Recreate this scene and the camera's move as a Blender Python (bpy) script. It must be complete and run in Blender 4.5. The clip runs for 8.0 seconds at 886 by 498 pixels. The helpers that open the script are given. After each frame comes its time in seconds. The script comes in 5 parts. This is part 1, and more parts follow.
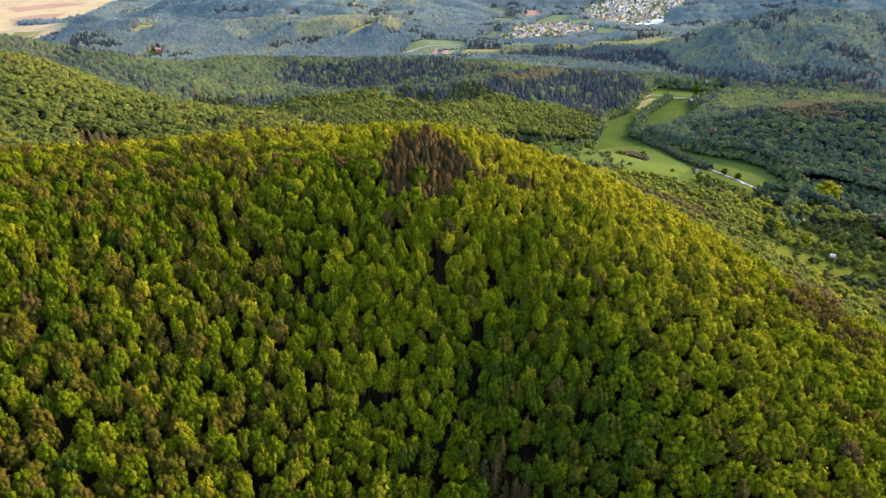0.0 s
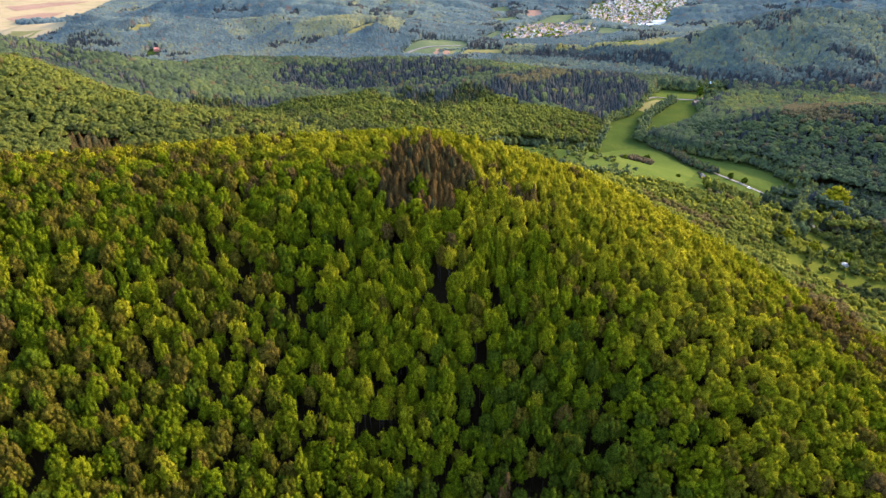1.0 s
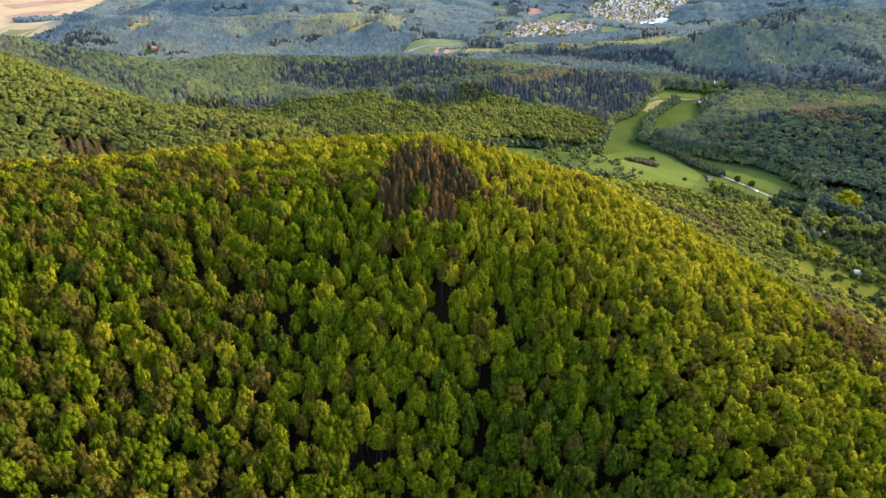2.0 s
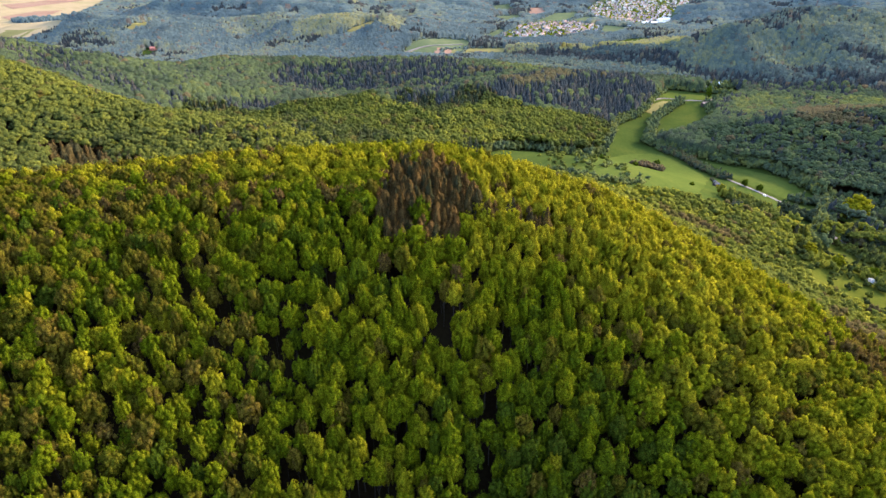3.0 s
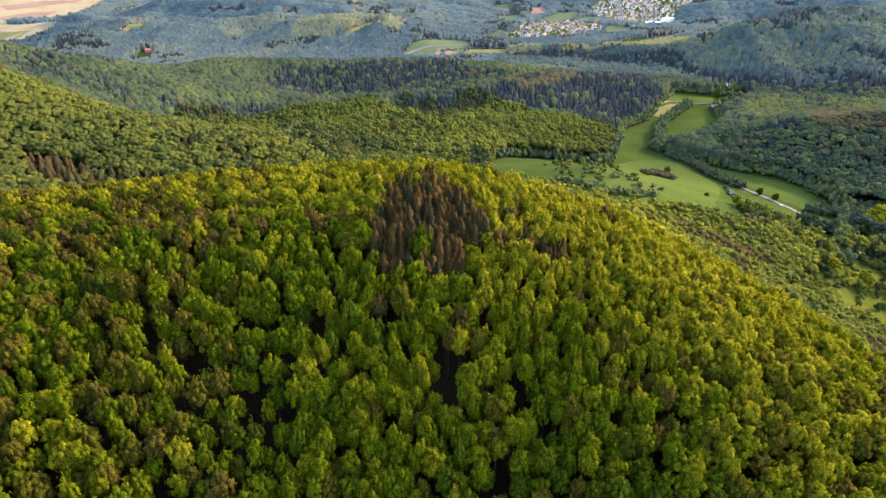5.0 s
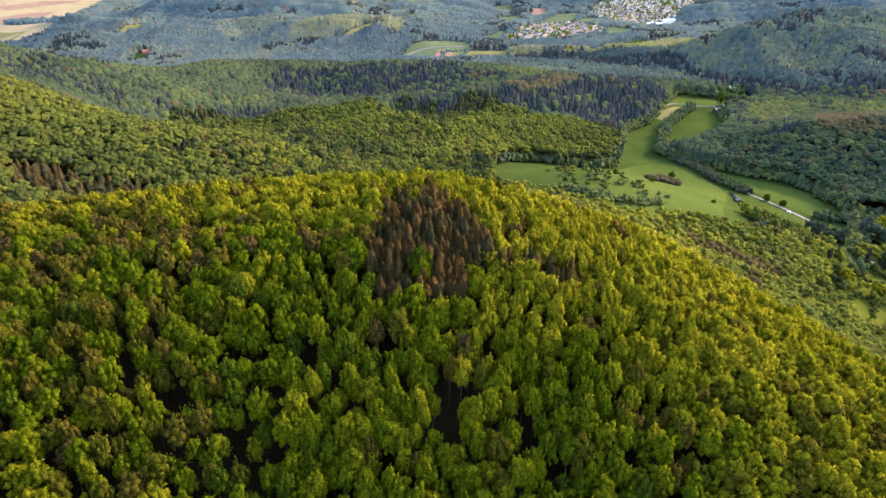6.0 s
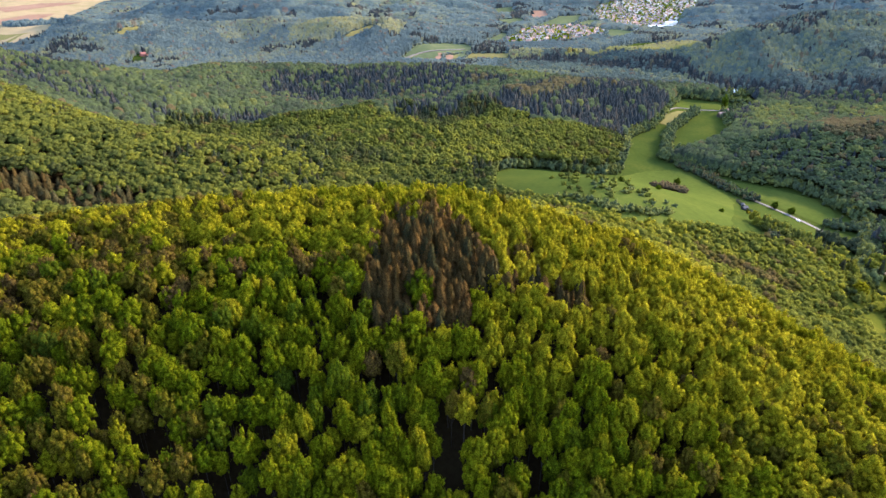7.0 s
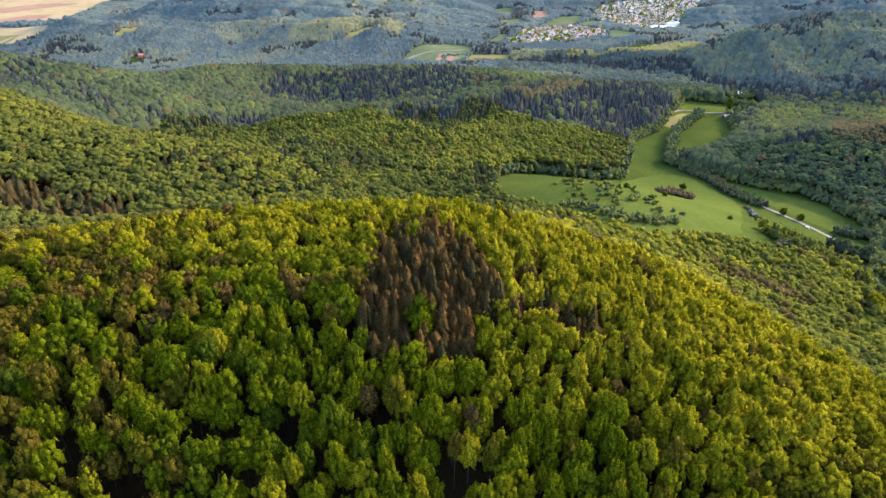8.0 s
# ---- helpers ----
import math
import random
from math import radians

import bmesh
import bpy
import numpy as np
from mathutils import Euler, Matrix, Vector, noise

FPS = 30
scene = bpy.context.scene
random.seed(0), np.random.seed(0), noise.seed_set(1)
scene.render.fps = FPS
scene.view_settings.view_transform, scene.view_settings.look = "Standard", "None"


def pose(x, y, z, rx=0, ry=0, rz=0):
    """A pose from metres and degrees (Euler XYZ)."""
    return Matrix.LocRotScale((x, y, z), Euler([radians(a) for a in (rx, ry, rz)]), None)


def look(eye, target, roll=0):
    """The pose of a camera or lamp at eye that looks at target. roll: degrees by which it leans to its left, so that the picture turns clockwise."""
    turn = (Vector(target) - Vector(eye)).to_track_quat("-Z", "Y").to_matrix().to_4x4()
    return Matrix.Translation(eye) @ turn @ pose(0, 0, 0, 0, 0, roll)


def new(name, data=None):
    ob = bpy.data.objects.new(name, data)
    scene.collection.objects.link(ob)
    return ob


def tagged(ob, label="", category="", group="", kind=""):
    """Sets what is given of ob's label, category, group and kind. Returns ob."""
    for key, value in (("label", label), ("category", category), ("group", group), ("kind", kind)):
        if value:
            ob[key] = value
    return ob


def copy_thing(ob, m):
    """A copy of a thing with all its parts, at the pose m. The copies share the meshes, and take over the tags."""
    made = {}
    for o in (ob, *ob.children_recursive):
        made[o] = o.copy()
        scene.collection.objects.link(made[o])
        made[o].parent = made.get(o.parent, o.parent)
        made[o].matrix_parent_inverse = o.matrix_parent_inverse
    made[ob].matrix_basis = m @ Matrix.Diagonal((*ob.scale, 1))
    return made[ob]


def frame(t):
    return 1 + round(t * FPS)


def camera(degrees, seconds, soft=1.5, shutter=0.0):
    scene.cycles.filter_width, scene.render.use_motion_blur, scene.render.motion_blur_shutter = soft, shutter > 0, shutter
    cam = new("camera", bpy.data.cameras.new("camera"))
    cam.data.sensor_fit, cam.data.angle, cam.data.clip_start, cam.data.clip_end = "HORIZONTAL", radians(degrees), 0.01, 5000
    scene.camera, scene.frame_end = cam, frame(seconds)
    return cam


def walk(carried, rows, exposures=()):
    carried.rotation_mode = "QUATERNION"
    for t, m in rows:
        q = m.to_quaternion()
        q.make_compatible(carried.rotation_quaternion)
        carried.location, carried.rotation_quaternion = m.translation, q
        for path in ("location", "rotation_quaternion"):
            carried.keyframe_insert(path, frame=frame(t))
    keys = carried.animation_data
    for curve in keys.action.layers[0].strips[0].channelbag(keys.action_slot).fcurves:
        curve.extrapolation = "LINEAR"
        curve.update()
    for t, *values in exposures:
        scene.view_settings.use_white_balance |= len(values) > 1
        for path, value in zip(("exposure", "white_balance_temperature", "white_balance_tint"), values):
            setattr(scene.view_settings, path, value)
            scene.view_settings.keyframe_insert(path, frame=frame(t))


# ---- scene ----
from mathutils.geometry import delaunay_2d_cdt

cam = camera(72.8, 8.0, soft=1.5)
METRES, EYE, TILT, LEAN, TURN = 97.5, 300.0, -26.3, 0.0, 0.0
ROWS = [
    (0.0, 0.0000, 0.0000, 0.0000, 0.00, 0.00, -0.00),
    (0.5, -0.0018, 0.0676, 0.0325, -0.00, -0.05, -0.04),
    (1.0, -0.0039, 0.1352, 0.0653, 0.01, -0.04, -0.12),
    (1.5, -0.0061, 0.2032, 0.0983, 0.03, -0.12, -0.16),
    (3.0, -0.0144, 0.4066, 0.1994, 0.11, -0.28, -0.12),
    (3.5, -0.0171, 0.4742, 0.2324, 0.15, -0.27, -0.06),
    (4.0, -0.0201, 0.5419, 0.2656, 0.18, -0.29, -0.00),
    (4.5, -0.0225, 0.6101, 0.2984, 0.19, -0.34, -0.00),
    (6.0, -0.0291, 0.8147, 0.4002, 0.16, -0.29, -0.05),
    (6.5, -0.0313, 0.8825, 0.4338, 0.15, -0.19, -0.13),
    (7.0, -0.0339, 0.9502, 0.4681, 0.18, -0.14, -0.11),
    (7.5, -0.0365, 1.0179, 0.5022, 0.20, -0.10, -0.11),
    (8.0, -0.0389, 1.0860, 0.5361, 0.21, -0.12, -0.11),
]
walk(cam, [(t, pose(0, 0, EYE, TILT, LEAN, TURN) @ pose(METRES * x, METRES * y, METRES * z, 90 + pitch, roll, yaw)) for t, x, y, z, yaw, pitch, roll in ROWS], exposures=[(0.0, 1.5), (3.0, 1.5), (8.0, 1.43)])

# ---- light ----
SUN_AZ, SUN_EL = radians(57.0), radians(22.0)
world = bpy.data.worlds.new("sky")
scene.world = world
world.use_nodes = True
sky = world.node_tree.nodes.new("ShaderNodeTexSky")
sky.sky_type, sky.sun_disc = "NISHITA", False
sky.sun_elevation, sky.sun_rotation = SUN_EL, SUN_AZ
world.node_tree.links.new(sky.outputs[0], world.node_tree.nodes["Background"].inputs[0])
world.node_tree.nodes["Background"].inputs[1].default_value = 0.42
sun = new("sun", bpy.data.lights.new("sun", "SUN"))
sun.data.energy, sun.data.angle, sun.data.color = 4.42, radians(5.0), (1.0, 0.82, 0.555)
to_sun = Vector((math.sin(SUN_AZ) * math.cos(SUN_EL), math.cos(SUN_AZ) * math.cos(SUN_EL), math.sin(SUN_EL)))
sun.matrix_world = look(to_sun * 900, (0, 0, 0))
scene.view_settings.use_white_balance, scene.view_settings.white_balance_temperature, scene.view_settings.white_balance_tint = True, 6500.0, 22.0


# ---- materials ----
def material(name, rough=0.9):
    m = bpy.data.materials.new(name)
    m.use_nodes = True
    b = m.node_tree.nodes["Principled BSDF"]
    b.inputs["Roughness"].default_value = rough
    b.inputs["Specular IOR Level"].default_value = 0.0 if rough > 0.89 else 0.3
    return m, m.node_tree.nodes, m.node_tree.links, b


def ramp(nodes, stops):
    r = nodes.new("ShaderNodeValToRGB")
    e = r.color_ramp.elements
    while len(e) < len(stops):
        e.new(0.5)
    for el, (p, c) in zip(e, stops):
        el.position, el.color = p, (*c, 1)
    return r


def mixed(name, scale, stops, rough=0.9, bump=0.0, fine=6.0):
    """A surface with colour variation at two scales and a fine relief."""
    m, nodes, links, b = material(name, rough)
    co = nodes.new("ShaderNodeTexCoord")
    big, small = nodes.new("ShaderNodeTexNoise"), nodes.new("ShaderNodeTexNoise")
    big.inputs["Scale"].default_value, small.inputs["Scale"].default_value = scale, scale * fine
    big.inputs["Detail"].default_value = small.inputs["Detail"].default_value = 4.0
    mix = nodes.new("ShaderNodeMix")
    mix.inputs[0].default_value = 0.42
    r = ramp(nodes, stops)
    links.new(co.outputs["Object"], big.inputs["Vector"])
    links.new(co.outputs["Object"], small.inputs["Vector"])
    links.new(big.outputs[0], mix.inputs[2])
    links.new(small.outputs[0], mix.inputs[3])
    links.new(mix.outputs[0], r.inputs[0])
    links.new(r.outputs[0], b.inputs["Base Color"])
    if bump:
        bp = nodes.new("ShaderNodeBump")
        bp.inputs["Strength"].default_value, bp.inputs["Distance"].default_value = bump, 0.3
        links.new(small.outputs[0], bp.inputs["Height"])
        links.new(bp.outputs[0], b.inputs["Normal"])
    return m


def foliage(name, stops, by_object=False, glow=0.3, grain=1.3, relief=0.95, speckle=0.5):
    """Leaves: a tone for each tree, a grain within it, and light that comes through."""
    m, nodes, links, b = material(name, 0.75)
    b.inputs["Specular IOR Level"].default_value = 0.0
    b.inputs["Roughness"].default_value = 0.7
    if by_object:
        tone = nodes.new("ShaderNodeAttribute")
        tone.attribute_type, tone.attribute_name = "OBJECT", "tone"
        out = tone.outputs["Fac"]
    else:
        tone = nodes.new("ShaderNodeAttribute")
        tone.attribute_name = "tone"
        out = tone.outputs["Fac"]
    geo = nodes.new("ShaderNodeNewGeometry")
    noise_tex = nodes.new("ShaderNodeTexNoise")
    noise_tex.inputs["Scale"].default_value, noise_tex.inputs["Detail"].default_value = grain, 3.0
    links.new(geo.outputs["Position"], noise_tex.inputs["Vector"])
    add = nodes.new("ShaderNodeMath")
    add.operation = "MULTIPLY_ADD"
    add.inputs[1].default_value = 0.3
    links.new(noise_tex.outputs[0], add.inputs[0])
    sub = nodes.new("ShaderNodeMath")
    sub.operation = "SUBTRACT"
    sub.inputs[1].default_value = 0.15
    links.new(out, sub.inputs[0])
    links.new(sub.outputs[0], add.inputs[2])
    r = ramp(nodes, stops)
    links.new(add.outputs[0], r.inputs[0])
    fine = nodes.new("ShaderNodeTexNoise")
    fine.inputs["Scale"].default_value, fine.inputs["Detail"].default_value, fine.inputs["Roughness"].default_value = grain * 1.8, 4.0, 0.65
    links.new(geo.outputs["Position"], fine.inputs["Vector"])
    speck = nodes.new("ShaderNodeTexNoise")
    speck.inputs["Scale"].default_value, speck.inputs["Detail"].default_value = grain * 2.2, 3.0
    links.new(geo.outputs["Position"], speck.inputs["Vector"])
    light = nodes.new("ShaderNodeMapRange")
    for q, val in enumerate((0.33, 0.67, 0.975 - speckle, 0.975 + speckle)):
        light.inputs[1 + q].default_value = val
    links.new(speck.outputs[0], light.inputs[0])
    tint = nodes.new("ShaderNodeVectorMath")
    tint.operation = "SCALE"
    links.new(r.outputs[0], tint.inputs[0])
    links.new(light.outputs[0], tint.inputs["Scale"])
    links.new(tint.outputs[0], b.inputs["Base Color"])
    bp = nodes.new("ShaderNodeBump")
    bp.inputs["Strength"].default_value, bp.inputs["Distance"].default_value = 1.0, relief
    links.new(fine.outputs[0], bp.inputs["Height"])
    links.new(bp.outputs[0], b.inputs["Normal"])
    tr = nodes.new("ShaderNodeBsdfTranslucent")
    links.new(tint.outputs[0], tr.inputs["Color"])
    mixer = nodes.new("ShaderNodeMixShader")
    mixer.inputs[0].default_value = glow
    links.new(b.outputs[0], mixer.inputs[1])
    links.new(tr.outputs[0], mixer.inputs[2])
    links.new(mixer.outputs[0], nodes["Material Output"].inputs[0])
    return m


BROAD = [(0.0, (0.105, 0.07, 0.022)), (0.1, (0.118, 0.094, 0.013)), (0.2, (0.102, 0.101, 0.008)), (0.3, (0.046, 0.074, 0.008)), (0.46, (0.099, 0.134, 0.004)), (0.72, (0.235, 0.22, 0.01)), (1.0, (0.285, 0.255, 0.014))]
# valley leaves: blue is raised in the colour to imitate haze
VALLEY = [(0.0, (0.098, 0.072, 0.04)), (0.2, (0.09, 0.08, 0.036)), (0.3, (0.035, 0.05, 0.034)), (0.46, (0.07, 0.096, 0.039)), (0.62, (0.125, 0.134, 0.032)), (0.78, (0.18, 0.168, 0.02)), (1.0, (0.26, 0.21, 0.03))]
NEEDLE = [(0.0, (0.024, 0.036, 0.021)), (0.4, (0.038, 0.05, 0.025)), (0.65, (0.09, 0.06, 0.02)), (1.0, (0.165, 0.098, 0.034))]
# blue-green needles, pushed bluer to stand in for haze
HAZED_FIR = [(0.0, (0.021, 0.028, 0.032)), (0.4, (0.032, 0.041, 0.042)), (0.65, (0.09, 0.076, 0.052)), (1.0, (0.16, 0.115, 0.07))]
# haze over the far woods is mixed into these leaf colours
HAZED_WOOD = [(0.0, (0.11, 0.088, 0.078)), (0.2, (0.115, 0.114, 0.09)), (0.3, (0.054, 0.084, 0.088)), (0.46, (0.086, 0.127, 0.128)), (0.72, (0.2, 0.2, 0.085)), (1.0, (0.23, 0.21, 0.07))]
# olive leaves, dulled in colour by a little painted haze
HILL = [(0.0, (0.1, 0.075, 0.03)), (0.2, (0.092, 0.082, 0.02)), (0.3, (0.038, 0.05, 0.018)), (0.46, (0.08, 0.096, 0.021)), (0.6, (0.12, 0.132, 0.021)), (0.8, (0.2, 0.19, 0.016)), (1.0, (0.26, 0.22, 0.02))]
# green of the long far hill with haze painted in as blue
HAZED_RIDGE = [(0.0, (0.1, 0.08, 0.06)), (0.2, (0.1, 0.098, 0.062)), (0.3, (0.043, 0.063, 0.063)), (0.46, (0.073, 0.108, 0.094)), (0.72, (0.19, 0.192, 0.062)), (1.0, (0.23, 0.21, 0.06))]
leaf_mat = foliage("spring_leaves", BROAD, glow=0.4, grain=1.15, relief=1.1, speckle=0.58)
hill_leaf_mat = foliage("slightly_hazed_olive_leaves_of_the_further_slopes", HILL, glow=0.36, grain=0.7, relief=1.0, speckle=0.4)
# leaves of the far hills, greyed and blued as if by haze
hazed_wood_mat = foliage("grey_green_haze_tinted_leaves", HAZED_WOOD, grain=0.35, relief=0.6, speckle=0.3)
hazed_ridge_leaf_mat = foliage("haze_tinted_leaves_of_the_far_ridge", HAZED_RIDGE, grain=0.4, relief=0.7, speckle=0.3)
far_leaf_mat = foliage("hazed_spring_leaves_of_closed_canopy", VALLEY, grain=0.5, relief=0.8, speckle=0.35)
leaf_tree_mat = foliage("spring_leaves_single", BROAD, by_object=True, glow=0.4, grain=1.15, relief=1.1, speckle=0.58)
needle_mat = foliage("needles", NEEDLE, glow=0.12)
hazed_fir_mat = foliage("blue_green_needles_with_haze_tint", HAZED_FIR, glow=0.12, grain=0.5, relief=0.8, speckle=0.35)
needle_tree_mat = foliage("needles_single", NEEDLE, by_object=True, glow=0.12)
bark_mat = mixed("bark", 1.5, [(0.3, (0.03, 0.024, 0.019)), (0.7, (0.08, 0.07, 0.057))], 0.9, 0.4)
floor_mat = mixed("forest_floor", 0.02, [(0.3, (0.016, 0.011, 0.006)), (0.55, (0.03, 0.021, 0.01)), (0.75, (0.036, 0.03, 0.012))], 0.95, 0.5, 40.0)
meadow_mat = mixed("meadow_grass", 0.02, [(0.3, (0.025, 0.04, 0.009)), (0.5, (0.035, 0.053, 0.011)), (0.7, (0.055, 0.066, 0.013))], 0.95, 0.4, 14.0)
mown_mat = mixed("mown_meadow", 0.015, [(0.3, (0.036, 0.055, 0.011)), (0.5, (0.05, 0.07, 0.014)), (0.7, (0.074, 0.085, 0.017))], 0.95, 0.4, 14.0)
orchard_mat = mixed("sunny_orchard_grass", 0.03, [(0.3, (0.044, 0.056, 0.008)), (0.5, (0.062, 0.072, 0.01)), (0.7, (0.095, 0.092, 0.014))], 0.95, 0.4, 14.0)
hay_mat = mixed("dry_meadow", 0.02, [(0.3, (0.1, 0.1, 0.035)), (0.7, (0.165, 0.145, 0.055))], 0.95, 0.3, 12.0)
# grass of the far fields, its colour paled to imitate haze
hazed_grass_mat = mixed("haze_paled_grass", 0.01, [(0.3, (0.05, 0.07, 0.034)), (0.5, (0.07, 0.092, 0.045)), (0.7, (0.1, 0.112, 0.055))], 0.95, 0.0, 8.0)
field_mat = mixed("pale_fields", 0.004, [(0.3, (0.17, 0.14, 0.07)), (0.5, (0.26, 0.2, 0.11)), (0.7, (0.14, 0.135, 0.055))], 0.95, 0.0, 5.0)
soil_mat = mixed("red_soil", 0.02, [(0.3, (0.17, 0.1, 0.065)), (0.7, (0.23, 0.15, 0.105))], 0.95)
road_mat = mixed("pale_asphalt", 0.15, [(0.3, (0.075, 0.071, 0.063)), (0.7, (0.115, 0.108, 0.095))], 0.85)
wall_mat = mixed("plaster_walls", 0.05, [(0.3, (0.55, 0.51, 0.45)), (0.7, (0.68, 0.64, 0.58))], 0.8)
tile_mat = mixed("clay_tiles", 0.2, [(0.3, (0.2, 0.12, 0.09)), (0.7, (0.34, 0.22, 0.17))], 0.85)
slate_mat = mixed("grey_roofing", 0.2, [(0.3, (0.06, 0.06, 0.064)), (0.7, (0.11, 0.108, 0.11))], 0.92)
metal_mat = mixed("pale_sheet_roof", 0.1, [(0.3, (0.6, 0.62, 0.64)), (0.7, (0.75, 0.76, 0.77))], 0.45)
sandstone_mat = mixed("red_sandstone", 0.1, [(0.3, (0.4, 0.13, 0.09)), (0.7, (0.52, 0.21, 0.15))], 0.9)
car_mats = [mixed("car_paint_" + n, 1.0, [(0.3, c), (0.7, c)], 0.35) for n, c in (("white", (0.75, 0.75, 0.75)), ("silver", (0.4, 0.42, 0.44)), ("dark", (0.04, 0.045, 0.06)), ("red", (0.35, 0.04, 0.03)))]
glass_mat = mixed("dark_glass", 1.0, [(0.3, (0.02, 0.022, 0.025)), (0.7, (0.03, 0.032, 0.036))], 0.1)
tyre_mat = mixed("rubber", 1.0, [(0.3, (0.02, 0.02, 0.02)), (0.7, (0.03, 0.03, 0.03))], 0.8)

# ---- the lie of the land ----
# broad knolls of the near hill and the hill to the west: x, y, height over the valley
KNOLLS_FRONT = [
    (-220, 10, 8), (-115, 10, 11), (-10, 10, -15), (95, 10, 4), (-220, 100, 34), (-115, 100, 40),
    (-10, 100, -17), (95, 100, 18), (200, 100, -4), (-220, 190, 9), (-115, 190, -3), (-10, 190, -27),
    (95, 190, 43), (200, 190, 3), (-220, 280, 20), (-115, 280, 47), (-10, 280, 41), (95, 280, 34),
    (200, 280, 1),
]
KNOLLS_CREST = [
    (305, 280, 15), (-220, 370, -7), (-115, 370, 37), (-10, 370, 28), (95, 370, 0), (200, 370, -10),
    (305, 370, -8), (-220, 460, -21), (-115, 460, -7), (-10, 460, -10), (95, 460, 25), (200, 460, 8),
    (305, 460, 4), (-220, 550, 21), (-115, 550, 15), (-10, 550, -12), (95, 550, 29), (200, 550, 12),
    (305, 550, 0),
]
KNOLLS_WEST = [
    (-325, 60, 31), (-325, 175, 40), (-325, 290, 65), (-440, 405, 22), (-325, 405, 8), (-440, 520, 51),
    (-325, 520, 32), (-560, 635, 44), (-440, 635, 34), (-325, 635, 5), (-560, 750, 31), (-440, 750, 32),
    (-325, 750, -6), (-220, 610, 27), (-110, 610, 25), (0, 610, -9), (110, 610, 17), (-220, 720, -9),
    (0, 720, 18), (110, 720, -5),
]
# crest lines of the hills further off: half width of the rounded top, side slope, points x, y, z
CRESTS = [
    (60, 0.34, [(-1000, 760, 232), (-700, 830, 200), (-553, 900, 164), (-439, 1050, 120), (-400, 1190, 107), (-265, 1250, 99), (-95, 1250, 99), (74, 1250, 92), (180, 1290, 78)]),
    (40, 0.34, [(-640, 780, 164), (-490, 800, 155), (-400, 880, 128), (-335, 930, 114), (-278, 970, 98), (-240, 990, 80)]),
    (34, 0.42, [(-260, 790, 80), (-174, 840, 109), (-83, 870, 112), (4, 900, 112), (56, 940, 115), (104, 980, 116), (168, 1050, 111), (252, 1080, 104), (310, 1085, 94), (350, 1105, 72)]),
    (40, 0.30, [(-190, 740, 106), (-110, 700, 114), (-50, 765, 117), (60, 800, 102), (140, 840, 92)]),
    (60, 0.30, [(390, 850, 76), (430, 815, 90), (480, 800, 99), (560, 800, 104), (720, 800, 107), (1100, 760, 120)]),
    (45, 0.42, [(166, 1560, 78), (300, 1545, 86), (390, 1520, 90), (470, 1430, 104), (540, 1405, 117), (630, 1415, 138), (730, 1440, 156), (834, 1500, 178), (930, 1480, 174), (1100, 1500, 155), (1500, 1450, 150)]),
    (30, 0.40, [(838, 1460, 172), (800, 1300, 136), (745, 1190, 108), (700, 1110, 82)]),
    (26, 0.42, [(630, 1410, 134), (600, 1320, 112), (625, 1220, 92), (640, 1150, 76)]),
    (70, 0.28, [(830, 2320, 70), (955, 2300, 122), (1102, 2300, 100)]),
    (80, 0.22, [(-1300, 1900, 96), (-1120, 1790, 108), (-1000, 1780, 118), (-850, 1760, 128), (-740, 1800, 116), (-620, 1960, 104), (-420, 1930, 116), (-290, 1890, 128), (-190, 1860, 122), (-110, 1870, 92)]),
    (120, 0.22, [(-1170, 2080, 64), (-960, 2330, 108), (-700, 2520, 165), (-300, 2650, 165), (0, 2800, 100), (150, 2950, 74)]),
    (150, 0.22, [(1250, 2500, 150), (1800, 2200, 210), (2600, 2000, 240)]),
    (300, 0.12, [(-4200, 3000, 120), (-1500, 4600, 190), (0, 4700, 260), (1800, 4400, 280), (4200, 3200, 240)]),
    (300, 0.15, [(-4200, 1500, 230), (-3200, -800, 200), (-900, -2300, 260), (1500, -2200, 280), (3600, -300, 260), (4000, 1800, 240)]),
]


def swell(x, y, scale, seed):
    """Soft rolling unevenness between about -1 and 1."""
    u, v = x / scale, y / scale
    return (np.sin(u * 1.3 + v * 0.7 + seed) * np.sin(v * 1.1 - u * 0.6 + 2.1 * seed)
            + 0.6 * np.sin(u * 2.9 - v * 2.1 + 1.7 * seed) * np.sin(v * 2.6 + u * 1.7 + seed)
            + 0.35 * np.sin(u * 5.7 + v * 4.3 - seed) * np.sin(v * 6.1 - u * 3.9 + 3.0 * seed)) / 1.5


def crest_height(x, y, r, s, pts):
    best = np.full(np.shape(x), -1e3)
    for (ax, ay, az), (bx, by, bz) in zip(pts, pts[1:]):
        dx, dy = bx - ax, by - ay
        k = np.clip(((x - ax) * dx + (y - ay) * dy) / (dx * dx + dy * dy), 0, 1)
        d = np.hypot(x - ax - k * dx, y - ay - k * dy)
        best = np.maximum(best, az + k * (bz - az) - s * (np.sqrt(d * d + r * r) - r))
    return best


